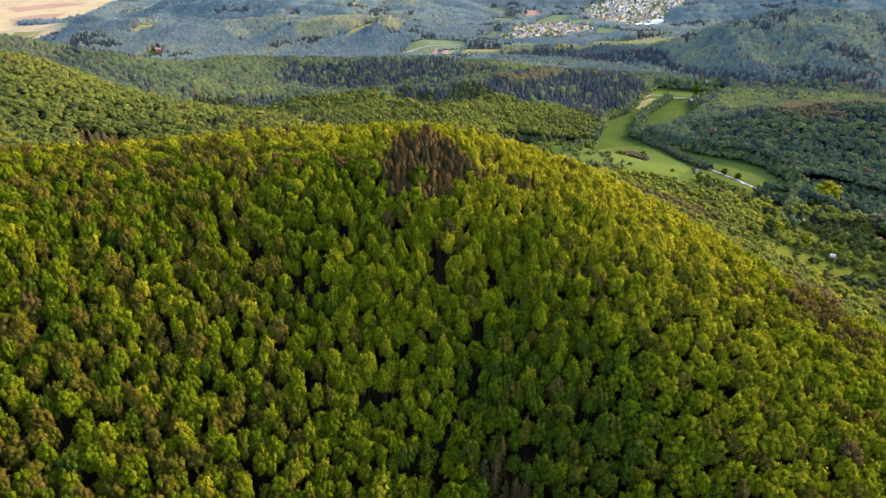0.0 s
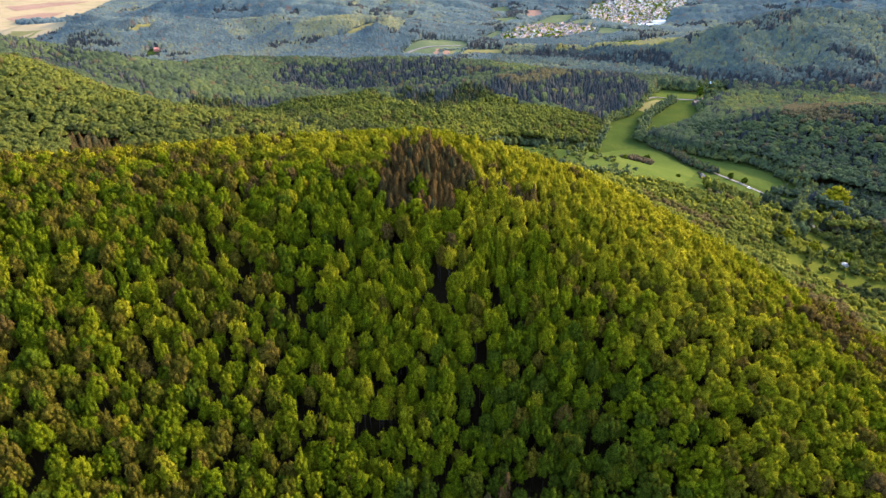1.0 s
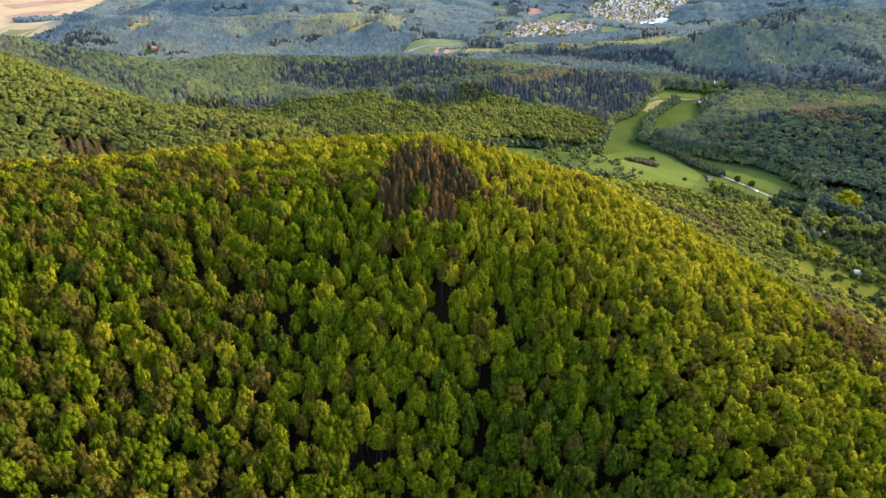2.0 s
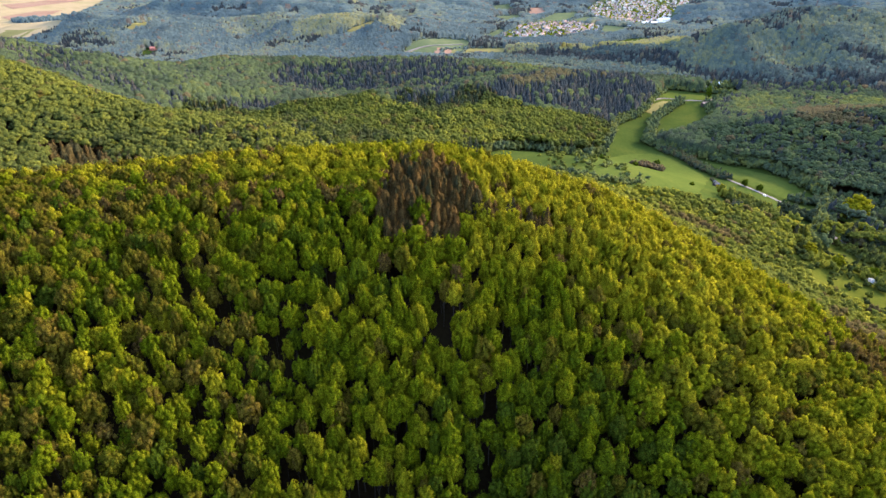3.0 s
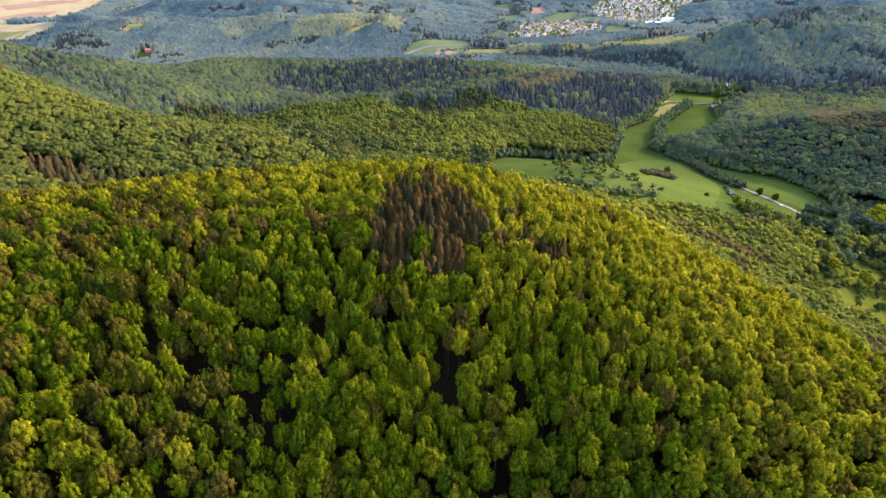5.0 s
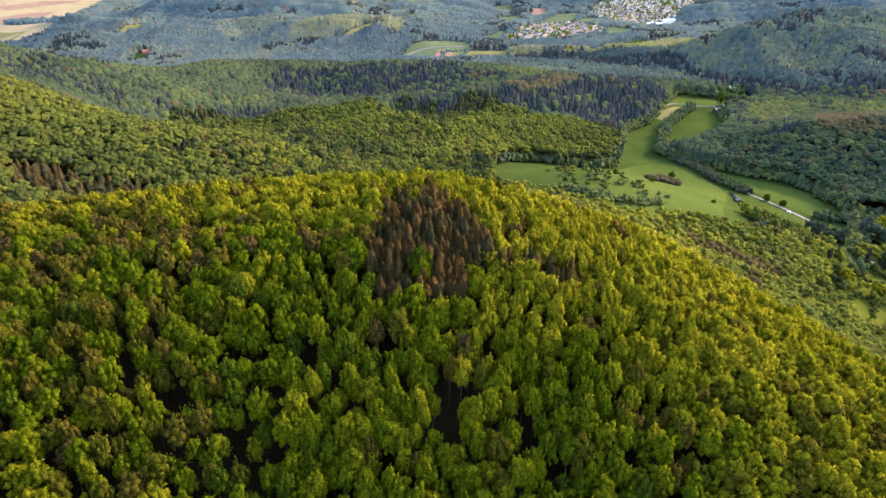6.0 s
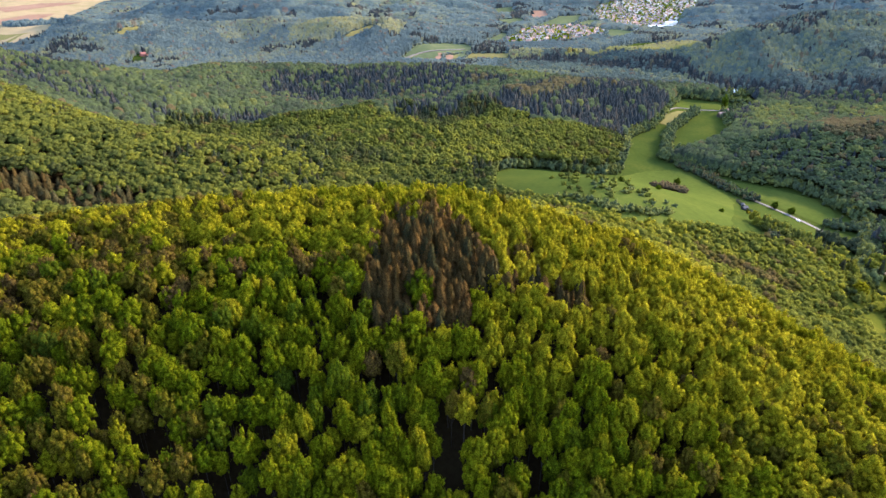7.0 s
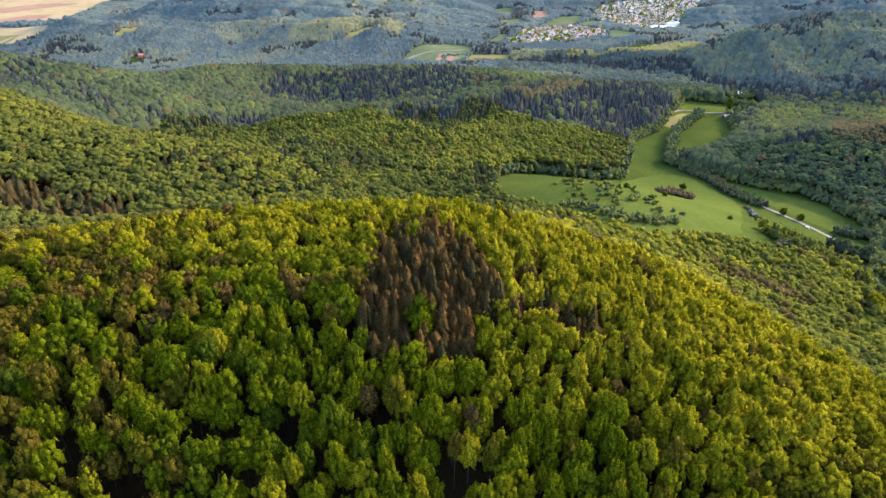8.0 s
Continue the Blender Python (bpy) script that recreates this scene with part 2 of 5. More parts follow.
def land(x, y):
    """Height of the bare ground."""
    x, y = np.asarray(x, float), np.asarray(y, float)
    near = np.zeros(x.shape)
    for cx, cy, h in KNOLLS_FRONT + KNOLLS_CREST + KNOLLS_WEST:
        near = near + h * np.exp(-((x - cx) ** 2 + (y - cy) ** 2) / 22050.0)
    far = np.zeros(x.shape)
    for r, s, pts in CRESTS:
        h = np.maximum(crest_height(x, y, r, s, pts) - 64.0, -60)
        far = np.logaddexp(far / 6.0, h / 6.0) * 6.0
    far = np.maximum(far - 4.0, 0)
    rise = np.logaddexp(near / 5.0, far / 5.0) * 5.0 - 3.4
    rough = np.clip(far / 50.0, 0, 1) * (7.0 * swell(x, y, 95.0, 1.0) + 4.0 * swell(x, y, 38.0, 4.0))
    d = np.hypot(x, y)
    gully = np.clip(far / 40.0, 0, 1) * np.clip((d - 1750.0) / 300.0, 0, 1) * 16.0 * swell(x, y, 170.0, 2.0)
    return 66.0 + rise + gully + rough * np.clip(d / 1500.0, 0, 1)


# ---- mesh helpers ----
def mesh_of(name, verts, tris, mats, index=None, tone=None, smooth=False, normals=None):
    """One mesh from arrays of corners and triangles."""
    me = bpy.data.meshes.new(name)
    verts, tris = np.asarray(verts, np.float32), np.asarray(tris, np.int32)
    me.vertices.add(len(verts))
    me.vertices.foreach_set("co", verts.ravel())
    me.loops.add(tris.size)
    me.loops.foreach_set("vertex_index", tris.ravel())
    me.polygons.add(len(tris))
    me.polygons.foreach_set("loop_start", np.arange(0, tris.size, 3, dtype=np.int32))
    if index is not None:
        me.polygons.foreach_set("material_index", np.asarray(index, np.int32))
    me.polygons.foreach_set("use_smooth", np.full(len(tris), smooth))
    for m in mats:
        me.materials.append(m)
    if tone is not None:
        at = me.attributes.new("tone", "FLOAT", "POINT")
        at.data.foreach_set("value", np.asarray(tone, np.float32))
    me.update(calc_edges=True)
    if normals is not None:
        at = me.attributes.new("custom_normal", "FLOAT_VECTOR", "POINT")
        at.data.foreach_set("vector", np.asarray(normals, np.float32).ravel())
    return me


def part(name, bm, mat, parent, label=""):
    me = bpy.data.meshes.new(name)
    bm.to_mesh(me)
    bm.free()
    me.materials.append(mat)
    ob = new(name, me)
    ob.parent = parent
    return tagged(ob, label)


def inside(x, y, poly):
    """Which of the places lie within the outline."""
    hit = np.zeros(np.shape(x), bool)
    for (ax, ay), (bx, by) in zip(poly, poly[1:] + poly[:1]):
        if ay != by:
            hit ^= ((ay > y) != (by > y)) & (x < (bx - ax) * (y - ay) / (by - ay) + ax)
    return hit


def along(x, y, pts):
    """Distance from a line of points."""
    best = np.full(np.shape(x), 1e6)
    for (ax, ay), (bx, by) in zip(pts, pts[1:]):
        dx, dy = bx - ax, by - ay
        k = np.clip(((x - ax) * dx + (y - ay) * dy) / (dx * dx + dy * dy), 0, 1)
        best = np.minimum(best, np.hypot(x - ax - k * dx, y - ay - k * dy))
    return best


# ---- ground ----
# open land in the valley and beyond, as outlines x, y
OPEN = {
    "valley_grass": (meadow_mat, "rough green grass along the valley floor", [(40, 674), (66, 720), (101, 734), (129, 723), (161, 729), (187, 758), (225, 852), (235, 899), (271, 958), (309, 992), (356, 1073), (405, 1181), (454, 1155), (527, 1107), (479, 1061), (424, 997), (418, 963), (361, 871), (315, 842), (279, 820), (296, 792), (334, 744), (374, 715), (395, 679), (398, 647), (380, 596), (306, 492), (286, 507), (253, 496), (221, 485), (201, 478), (183, 472), (158, 459), (128, 445), (100, 435), (84, 447), (68, 469), (51, 503), (34, 536)]),
    "meadow_by_the_hill": (mown_mat, "bright green mown meadow on the valley slope", [(186, 731), (228, 767), (258, 777), (272, 772), (279, 747), (285, 711), (287, 682), (278, 647), (210, 512), (190, 493), (164, 480), (147, 475), (131, 472), (116, 480), (107, 496), (109, 517)]),
    "upper_meadow": (meadow_mat, "rough green orchard meadow on the valley slope", [(43, 677), (64, 704), (92, 714), (111, 662), (138, 663), (128, 568), (96, 470), (77, 480), (59, 506), (43, 534)]),
    "meadow_along_road": (mown_mat, "green meadow in the valley beside the pale road", [(316, 741), (334, 728), (354, 710), (380, 684), (384, 662), (371, 632), (346, 606), (334, 631), (324, 664), (318, 698)]),
    "meadow_by_shed": (meadow_mat, "small green meadow between shed and road", [(303, 653), (309, 634), (326, 608), (335, 585), (285, 543), (249, 531), (231, 527)]),
    "hay_meadow": (hay_mat, "pale yellow ripening hay meadow on valley floor", [(314, 992), (340, 1028), (382, 1061), (389, 1051), (351, 1009), (326, 982)]),
    "creek_meadow": (meadow_mat, "green creekside meadow between tree rows", [(310, 907), (361, 987), (405, 1013), (428, 1006), (417, 975), (385, 951), (353, 908), (320, 876), (304, 855), (297, 866)]),
    "meadow_far_bank": (meadow_mat, "green meadow below the dark conifer hill", [(237, 886), (270, 934), (298, 951), (286, 891), (276, 837), (251, 819), (238, 844)]),
    "valley_meadow": (mown_mat, "green meadow strip crossing the valley floor", [(394, 1164), (417, 1138), (471, 1114), (521, 1103), (463, 1080), (416, 1087), (370, 1074)]),
    "orchard_meadow": (orchard_mat, "bright green orchard meadow dotted with bushes", [(238, 401), (306, 469), (335, 467), (360, 455), (368, 424), (350, 386), (314, 376), (284, 370), (266, 376), (247, 389)]),
    "bank_grass": (meadow_mat, "rough grass between the bushes of the creek bank", [(352, 604), (384, 640), (426, 628), (470, 570), (480, 505), (424, 482), (388, 504), (378, 544)]),
    "road_meadow": (meadow_mat, "narrow green meadow beside the road bend", [(339, 589), (354, 570), (361, 551), (374, 540), (349, 516), (335, 518), (341, 545), (339, 568)]),
    "plain_fields": (field_mat, "pale sunlit fields on the far plain", [(-1420, 1850), (-1213, 1687), (-1067, 1644), (-1008, 1676), (-1033, 1765), (-1405, 2521), (-1579, 3035), (-1692, 3396), (-1790, 3781), (-3232, 3501), (-2596, 2770)]),
    # the bright hay colour stands in for sun on this glade
    "hillside_glade": (hay_mat, "sunlit grassy glade on far wooded hillside", [(-329, 1670), (-268, 1707), (-225, 1829), (-181, 1844), (-144, 1805), (-183, 1749), (-236, 1700), (-290, 1660)]),
    "pale_glade": (hay_mat, "dry pale glade on the far slope", [(-828, 1601), (-814, 1673), (-800, 1834), (-772, 1811), (-766, 1672), (-794, 1625)]),
    "far_field": (hazed_grass_mat, "green and yellow fields before the town", [(302, 2289), (445, 2631), (550, 2650), (429, 2250), (317, 2148)]),
    "ploughed_field": (soil_mat, "bare reddish ploughed field", [(303, 2492), (361, 2771), (423, 2791), (403, 2558), (340, 2447)]),
    "ridge_glade": (meadow_mat, "sunlit strip of grass along the far ridge", [(261, 1538), (400, 1701), (523, 1854), (657, 1901), (731, 1950), (656, 1864), (482, 1700), (354, 1512), (277, 1517)]),
    "village_green": (hazed_grass_mat, "grassy gardens of the village", [(148, 1868), (195, 2023), (273, 2238), (361, 2306), (480, 2305), (523, 2169), (481, 2020), (365, 1867), (252, 1798), (173, 1788)]),
    "town_green": (hazed_grass_mat, "grassy gardens of the town", [(544, 2622), (640, 2864), (769, 2899), (969, 2913), (1121, 2952), (965, 2591), (800, 2269), (756, 2185), (639, 2167), (580, 2269)]),
    "stubble_field": (soil_mat, "pale reddish field strip on the plain", [(-1661, 2442), (-1668, 2659), (-1580, 2707), (-1516, 2481), (-1521, 2290)]),
    "brown_field": (soil_mat, "pale brownish field on the plain", [(-2019, 2981), (-1925, 3170), (-1764, 3227), (-1795, 3038), (-1824, 2759)]),
    "near_plain_field": (hay_mat, "yellow-green field at the edge of the plain", [(-1204, 1725), (-1135, 1735), (-1065, 1745), (-1018, 1688), (-1046, 1616), (-1132, 1617)]),
    "town_strip": (hazed_grass_mat, "pale yellow field strip before the town", [(381, 2251), (541, 2499), (586, 2417), (434, 2181)]),
    # yellow light on this strip comes from the hay colour
    "bright_strip": (hay_mat, "sunlit grass strip before the far village", [(-7, 1621), (75, 1671), (162, 1675), (147, 1518), (54, 1516), (-6, 1508)]),
    "dale_meadow": (hazed_grass_mat, "green meadow in the far dale", [(172, 2444), (291, 2567), (283, 2327), (197, 2253)]),
    "village_meadow": (hazed_grass_mat, "pale meadow strip before the village", [(80, 1809), (176, 2110), (198, 2051), (143, 1814)]),
    "town_meadow": (hazed_grass_mat, "green fields beside the town", [(434, 2170), (554, 2201), (621, 2106), (497, 1911), (448, 1912)]),
    "far_meadow": (hazed_grass_mat, "small green field before the far town", [(173, 2811), (285, 2855), (293, 2700), (200, 2547)]),
    "dale_fields": (hazed_grass_mat, "open green fields in the far dale", [(-114, 1530), (-98, 1620), (-84, 1668), (-52, 1705), (-6, 1740), (50, 1768), (78, 1740), (59, 1652), (15, 1500), (-80, 1512)]),
    # cleared towards the camera so that the wood leaves the castle in view
    "castle_green": (meadow_mat, "small grassy clearing before the castle, open towards the camera", [(-712, 1462), (-672, 1462), (-678, 1550), (-722, 1550)]),
    # added clearing, shaped so that the farm shows from the camera
    "farm_meadow": (meadow_mat, "green clearing added below the white farm to open the view of it", [(462, 1118), (530, 1112), (540, 1205), (484, 1212)]),
    "orchard_slope": (orchard_mat, "rough grass between bushes on the lower slope", [(274, 484), (299, 493), (329, 499), (386, 494), (409, 470), (372, 418), (352, 382), (314, 372), (284, 366), (264, 372), (244, 386), (239, 412)]),
    "sand_pit": (soil_mat, "small bare reddish sand pit", [(-33, 1542), (-20, 1636), (16, 1644), (18, 1533), (-6, 1508)]),
}


angles = np.radians(np.concatenate([np.arange(-46, 46, 0.55), np.arange(46, 314, 4.0)]))
radii = np.concatenate([np.arange(12, 200, 8.0), 200 * 1.015 ** np.arange(0, 220)])
radii = radii[radii < 4950]
ga, gr = np.meshgrid(angles, radii)
gx, gy = gr * np.sin(ga), gr * np.cos(ga)
gz = land(gx, gy) + 0.35 * swell(gx, gy, 9.0, 2.0)
for mat, label, outline in OPEN.values():
    gz = gz - np.where(inside(gx, gy, outline), 2.5 if max(q[1] for q in outline) < 1400 else 1.5, 0.0)
na, nr = len(angles), len(radii)
gv = np.stack([gx, gy, gz], -1).reshape(-1, 3)
gv = np.vstack([gv, [[0, 0, float(land(0.0, 0.0))]]])
i, j = np.meshgrid(np.arange(na), np.arange(nr - 1))
a0, a1 = (j * na + i).ravel(), (j * na + (i + 1) % na).ravel()
b0, b1 = a0 + na, a1 + na
gt = np.vstack([np.stack([a0, a1, b1], -1), np.stack([a0, b1, b0], -1)])
k = np.arange(na)
gt = np.vstack([gt, np.stack([np.full(na, len(gv) - 1), (k + 1) % na, k], -1)])
gt = gt[:, ::-1]
ground = new("ground", mesh_of("ground", gv, gt, [floor_mat], smooth=True))
tagged(ground, "dark leaf-littered forest ground rolling over hills and valley", "ground", kind="structure")

def sheet(name, mat, label, outline, step):
    """A sheet that lies on the ground within a slightly ragged outline."""
    pts = []
    for (ax, ay), (bx, by) in zip(outline, outline[1:] + outline[:1]):
        n = max(2, int(math.hypot(bx - ax, by - ay) / step))
        for q in range(n):
            f = q / n
            pts.append((ax + f * (bx - ax) + random.uniform(-0.2, 0.2) * step, ay + f * (by - ay) + random.uniform(-0.2, 0.2) * step))
    n = len(pts)
    xs, ys = np.array([p[0] for p in pts]), np.array([p[1] for p in pts])
    ix, iy = np.meshgrid(np.arange(xs.min(), xs.max(), step), np.arange(ys.min(), ys.max(), step))
    ok = inside(ix, iy, pts) & (along(ix, iy, pts + pts[:1]) > step * 0.5)
    every = [Vector(p) for p in pts] + [Vector((u + 0.3 * step * math.sin(7 * v), v + 0.3 * step * math.sin(5 * u))) for u, v in zip(ix[ok], iy[ok])]
    v2, _, f2, _, _, _ = delaunay_2d_cdt(every, [(q, (q + 1) % n) for q in range(n)], [], 1, 0.01)
    v2 = np.array([(p.x, p.y) for p in v2])
    z = land(v2[:, 0], v2[:, 1]) + (1.6 if max(p[1] for p in outline) > 1400 else 0.0) + (0.6 if name in ("valley_grass", "plain_fields") else 1.5 if name in ("sand_pit", "ploughed_field", "stubble_field", "brown_field") else 0.95)
    ob = new(name, mesh_of(name, np.column_stack([v2, z]), [tuple(f) for f in f2 if len(f) == 3], [mat], smooth=True))
    return tagged(ob, label, "meadow" if "meadow" in name or "grass" in name else "field", kind="structure")


for name, (mat, label, outline) in OPEN.items():
    far_off = max(p[1] for p in outline) > 1400
    sheet(name, mat, label, outline, 40 if "plain" in name else 16 if far_off else 7)


def ribbon(name, pts, width, mat, label, lift=1.3):
    """A road that follows the ground."""
    line = []
    for (ax, ay), (bx, by) in zip(pts, pts[1:]):
        n = max(2, int(math.hypot(bx - ax, by - ay) / 8))
        line += [(ax + q / n * (bx - ax), ay + q / n * (by - ay)) for q in range(n)]
    line = np.array(line + [pts[-1]], float)
    for _ in range(12):
        line[1:-1] = 0.5 * line[1:-1] + 0.25 * (line[:-2] + line[2:])
    d = np.gradient(line, axis=0)
    d /= np.linalg.norm(d, axis=1)[:, None]
    side = np.column_stack([d[:, 1], -d[:, 0]]) * width / 2
    l, r = line - side, line + side
    z = land(line[:, 0], line[:, 1]) + lift
    verts = np.vstack([np.column_stack([l, z]), np.column_stack([r, z]), np.column_stack([l - side * 0.1, z - 1.5]), np.column_stack([r + side * 0.1, z - 1.5])])
    n = len(line)
    q = np.arange(n - 1)
    tris = []
    for s, e in ((0, n), (2 * n, 0), (n, 3 * n)):
        tris += [np.column_stack([s + q, e + q, e + q + 1]), np.column_stack([s + q, e + q + 1, s + q + 1])]
    ob = new(name, mesh_of(name, verts, np.vstack(tris)[:, ::-1], [mat]))
    return tagged(ob, label, "road", kind="structure")


ROADS = {
    "road": ([(300, 705), (309, 674), (316, 651), (326, 622), (334, 588), (339, 560), (335, 538), (332, 512), (350, 470), (375, 440), (420, 400)], 3.2, "pale narrow asphalt road through the valley meadows"),
    "track": ([(241, 916), (273, 954), (311, 989), (356, 1059), (391, 1085), (455, 1076)], 3.6, "pale farm track along the foot of the wooded hill"),
    "far_road": ([(-119, 1535), (-92, 1581), (-77, 1617), (-48, 1640), (-7, 1667), (46, 1700)], 9.0, "pale road curving before the far village"),
}
for name, (pts, width, label) in ROADS.items():
    ribbon(name, pts, width, road_mat, label, 3.2 if pts[0][1] > 1400 else 1.3)


# ---- trees ----
rng = np.random.default_rng(7)


def ico():
    g = (1 + 5 ** 0.5) / 2
    v = np.array([(-1, g, 0), (1, g, 0), (-1, -g, 0), (1, -g, 0), (0, -1, g), (0, 1, g), (0, -1, -g), (0, 1, -g), (g, 0, -1), (g, 0, 1), (-g, 0, -1), (-g, 0, 1)], float)
    f = np.array([(0, 11, 5), (0, 5, 1), (0, 1, 7), (0, 7, 10), (0, 10, 11), (1, 5, 9), (5, 11, 4), (11, 10, 2), (10, 7, 6), (7, 1, 8), (3, 9, 4), (3, 4, 2), (3, 2, 6), (3, 6, 8), (3, 8, 9), (4, 9, 5), (2, 4, 11), (6, 2, 10), (8, 6, 7), (9, 8, 1)])
    return v / np.linalg.norm(v[0]), f


def octa():
    v = np.array([(1, 0, 0), (0, 1, 0), (-1, 0, 0), (0, -1, 0), (0, 0, 1), (0, 0, -1)], float)
    f = np.array([(0, 1, 4), (1, 2, 4), (2, 3, 4), (3, 0, 4), (1, 0, 5), (2, 1, 5), (3, 2, 5), (0, 3, 5)])
    return v, f


def leaves(centres, normals, size, jitter=0.5):
    """A ragged spray of leaves, one triangle, at each place, facing roughly along its normal."""
    n = len(centres)
    d = normals + rng.normal(0, jitter, (n, 3))
    d /= np.linalg.norm(d, axis=1)[:, None]
    d *= np.where((d * normals).sum(1) < 0, -1, 1)[:, None]
    u = np.cross(d, rng.normal(0, 1, (n, 3)))
    u /= np.linalg.norm(u, axis=1)[:, None]
    w = np.cross(d, u)
    s = size * rng.uniform(0.6, 1.35, (n, 1))
    bend = d * s * rng.uniform(-0.25, 0.1, (n, 1))
    v = np.stack([centres + s * (0.75 * u) - bend, centres + s * (-0.35 * u + 0.62 * w), centres + s * (-0.4 * u - 0.6 * w) + bend], 1)
    soft = normals + 1.2 * d
    soft /= np.linalg.norm(soft, axis=1)[:, None]
    return v.reshape(-1, 3), np.arange(3 * n).reshape(-1, 3), np.repeat(soft, 3, 0)


def tube(points, sides):
    """A tapered limb through points x, y, z, radius."""
    p = np.array(points, float)
    a = np.arange(sides) * 2 * np.pi / sides
    ring = np.stack([np.cos(a), np.sin(a), 0 * a], -1)
    v = (p[:, None, :3] + p[:, None, 3:] * ring[None]).reshape(-1, 3)
    f = []
    for q in range(len(p) - 1):
        for s in range(sides):
            t = (s + 1) % sides
            f += [(q * sides + s, q * sides + t, (q + 1) * sides + t), (q * sides + s, (q + 1) * sides + t, (q + 1) * sides + s)]
    return v, np.array(f)


def join(*pieces):
    v, f, m, n = [], [], [], 0
    for pv, pf, pm in pieces:
        v.append(pv), f.append(pf + n), m.append(np.full(len(pf), pm))
        n += len(pv)
    return np.vstack(v), np.vstack(f), np.concatenate(m)


def ball(level):
    """A ball of 8, 20 or 80 triangles."""
    if level == 0:
        return octa()
    v, f = ico()
    if level == 2:
        v, out, seen = [tuple(p) for p in v], [], {}

        def half(p, q):
            key = (min(p, q), max(p, q))
            if key not in seen:
                m = np.add(v[p], v[q])
                v.append(tuple(m / np.linalg.norm(m)))
                seen[key] = len(v) - 1
            return seen[key]

        for p, q, r in f:
            x, y, z = half(p, q), half(q, r), half(r, p)
            out += [(p, x, z), (q, y, x), (r, z, y), (x, y, z)]
        v, f = np.array(v), np.array(out)
    return v, f


def crown_shape(lobes, level, sprays, size, low=0.34, spread=1.0):
    """The crown of a broadleaf tree with radius 1 and height 1: clumps of foliage round a full core, and ragged sprays of leaves."""
    k = np.arange(lobes) + 0.5
    up = 1 - (1.35 if low > 0.2 else 1.85) * k / lobes
    ang = k * 2.39996 + rng.uniform(0, 6)
    flat = np.sqrt(np.clip(1 - up ** 2, 0, 1))
    mid, tall = (low + 1) / 2 + 0.02, (1 - low) / 2
    out = np.stack([flat * np.cos(ang), flat * np.sin(ang), up], -1)
    out = out + rng.normal(0, 0.09, out.shape)
    bulge = 1 + 0.16 * np.sin(ang * 1.0 + rng.uniform(0, 6)) * flat + rng.normal(0, 0.1, lobes)
    centre = out * 0.74 * bulge[:, None]
    lr = rng.uniform(0.7, 1.3, lobes) * min(0.5, spread * 1.5 / math.sqrt(lobes))
    pieces, normals = [], []
    cv, cf = ico()
    pieces.append((cv * 0.66 * rng.uniform(0.9, 1.1, (len(cv), 1)), cf, 0))
    normals.append(cv)
    bv, bf = ball(level)
    for q in range(lobes):
        turn = np.array(Euler(tuple(rng.uniform(0, 6, 3))).to_matrix())
        n = bv @ turn.T
        pieces.append((centre[q] + n * lr[q] * rng.uniform(0.72, 1.12, (len(bv), 1)), bf, 0))
        soft = n + 0.35 * out[q]
        normals.append(soft / np.linalg.norm(soft, axis=1)[:, None])
    which = rng.integers(0, lobes, sprays)
    d = rng.normal(0, 1, (sprays, 3)) + 0.9 * out[which] + np.array([0, 0, 0.25])
    d /= np.linalg.norm(d, axis=1)[:, None]
    v, f, nv = leaves(centre[which] + d * lr[which, None] * rng.uniform(0.95, 1.35, (sprays, 1)), d, size)
    v, f, _ = join(*pieces, (v, f, 0))
    return v * np.array([1, 1, tall]) + np.array([0, 0, mid]), f, np.vstack(normals + [nv])


def trunk_shape(sides, limbs, reach):
    pieces = [tube([(0, 0, -0.06, 0.07), (0.01, 0, 0.25, 0.05), (0.03, 0.02, 0.55, 0.038), (0.0, 0.03, 0.8, 0.012)], sides)]
    for q in range(limbs):
        a = q * 2.4 + 0.5
        h = 0.36 + 0.07 * q
        c, s = math.cos(a) * reach, math.sin(a) * reach
        pieces.append(tube([(0.01, 0, h, 0.028), (0.3 * c, 0.3 * s, h + 0.12, 0.02), (0.55 * c, 0.55 * s, h + 0.27, 0.006)], max(3, sides - 2)))
    v, f, _ = join(*[(pv, pf, 0) for pv, pf in pieces])
    return v, f


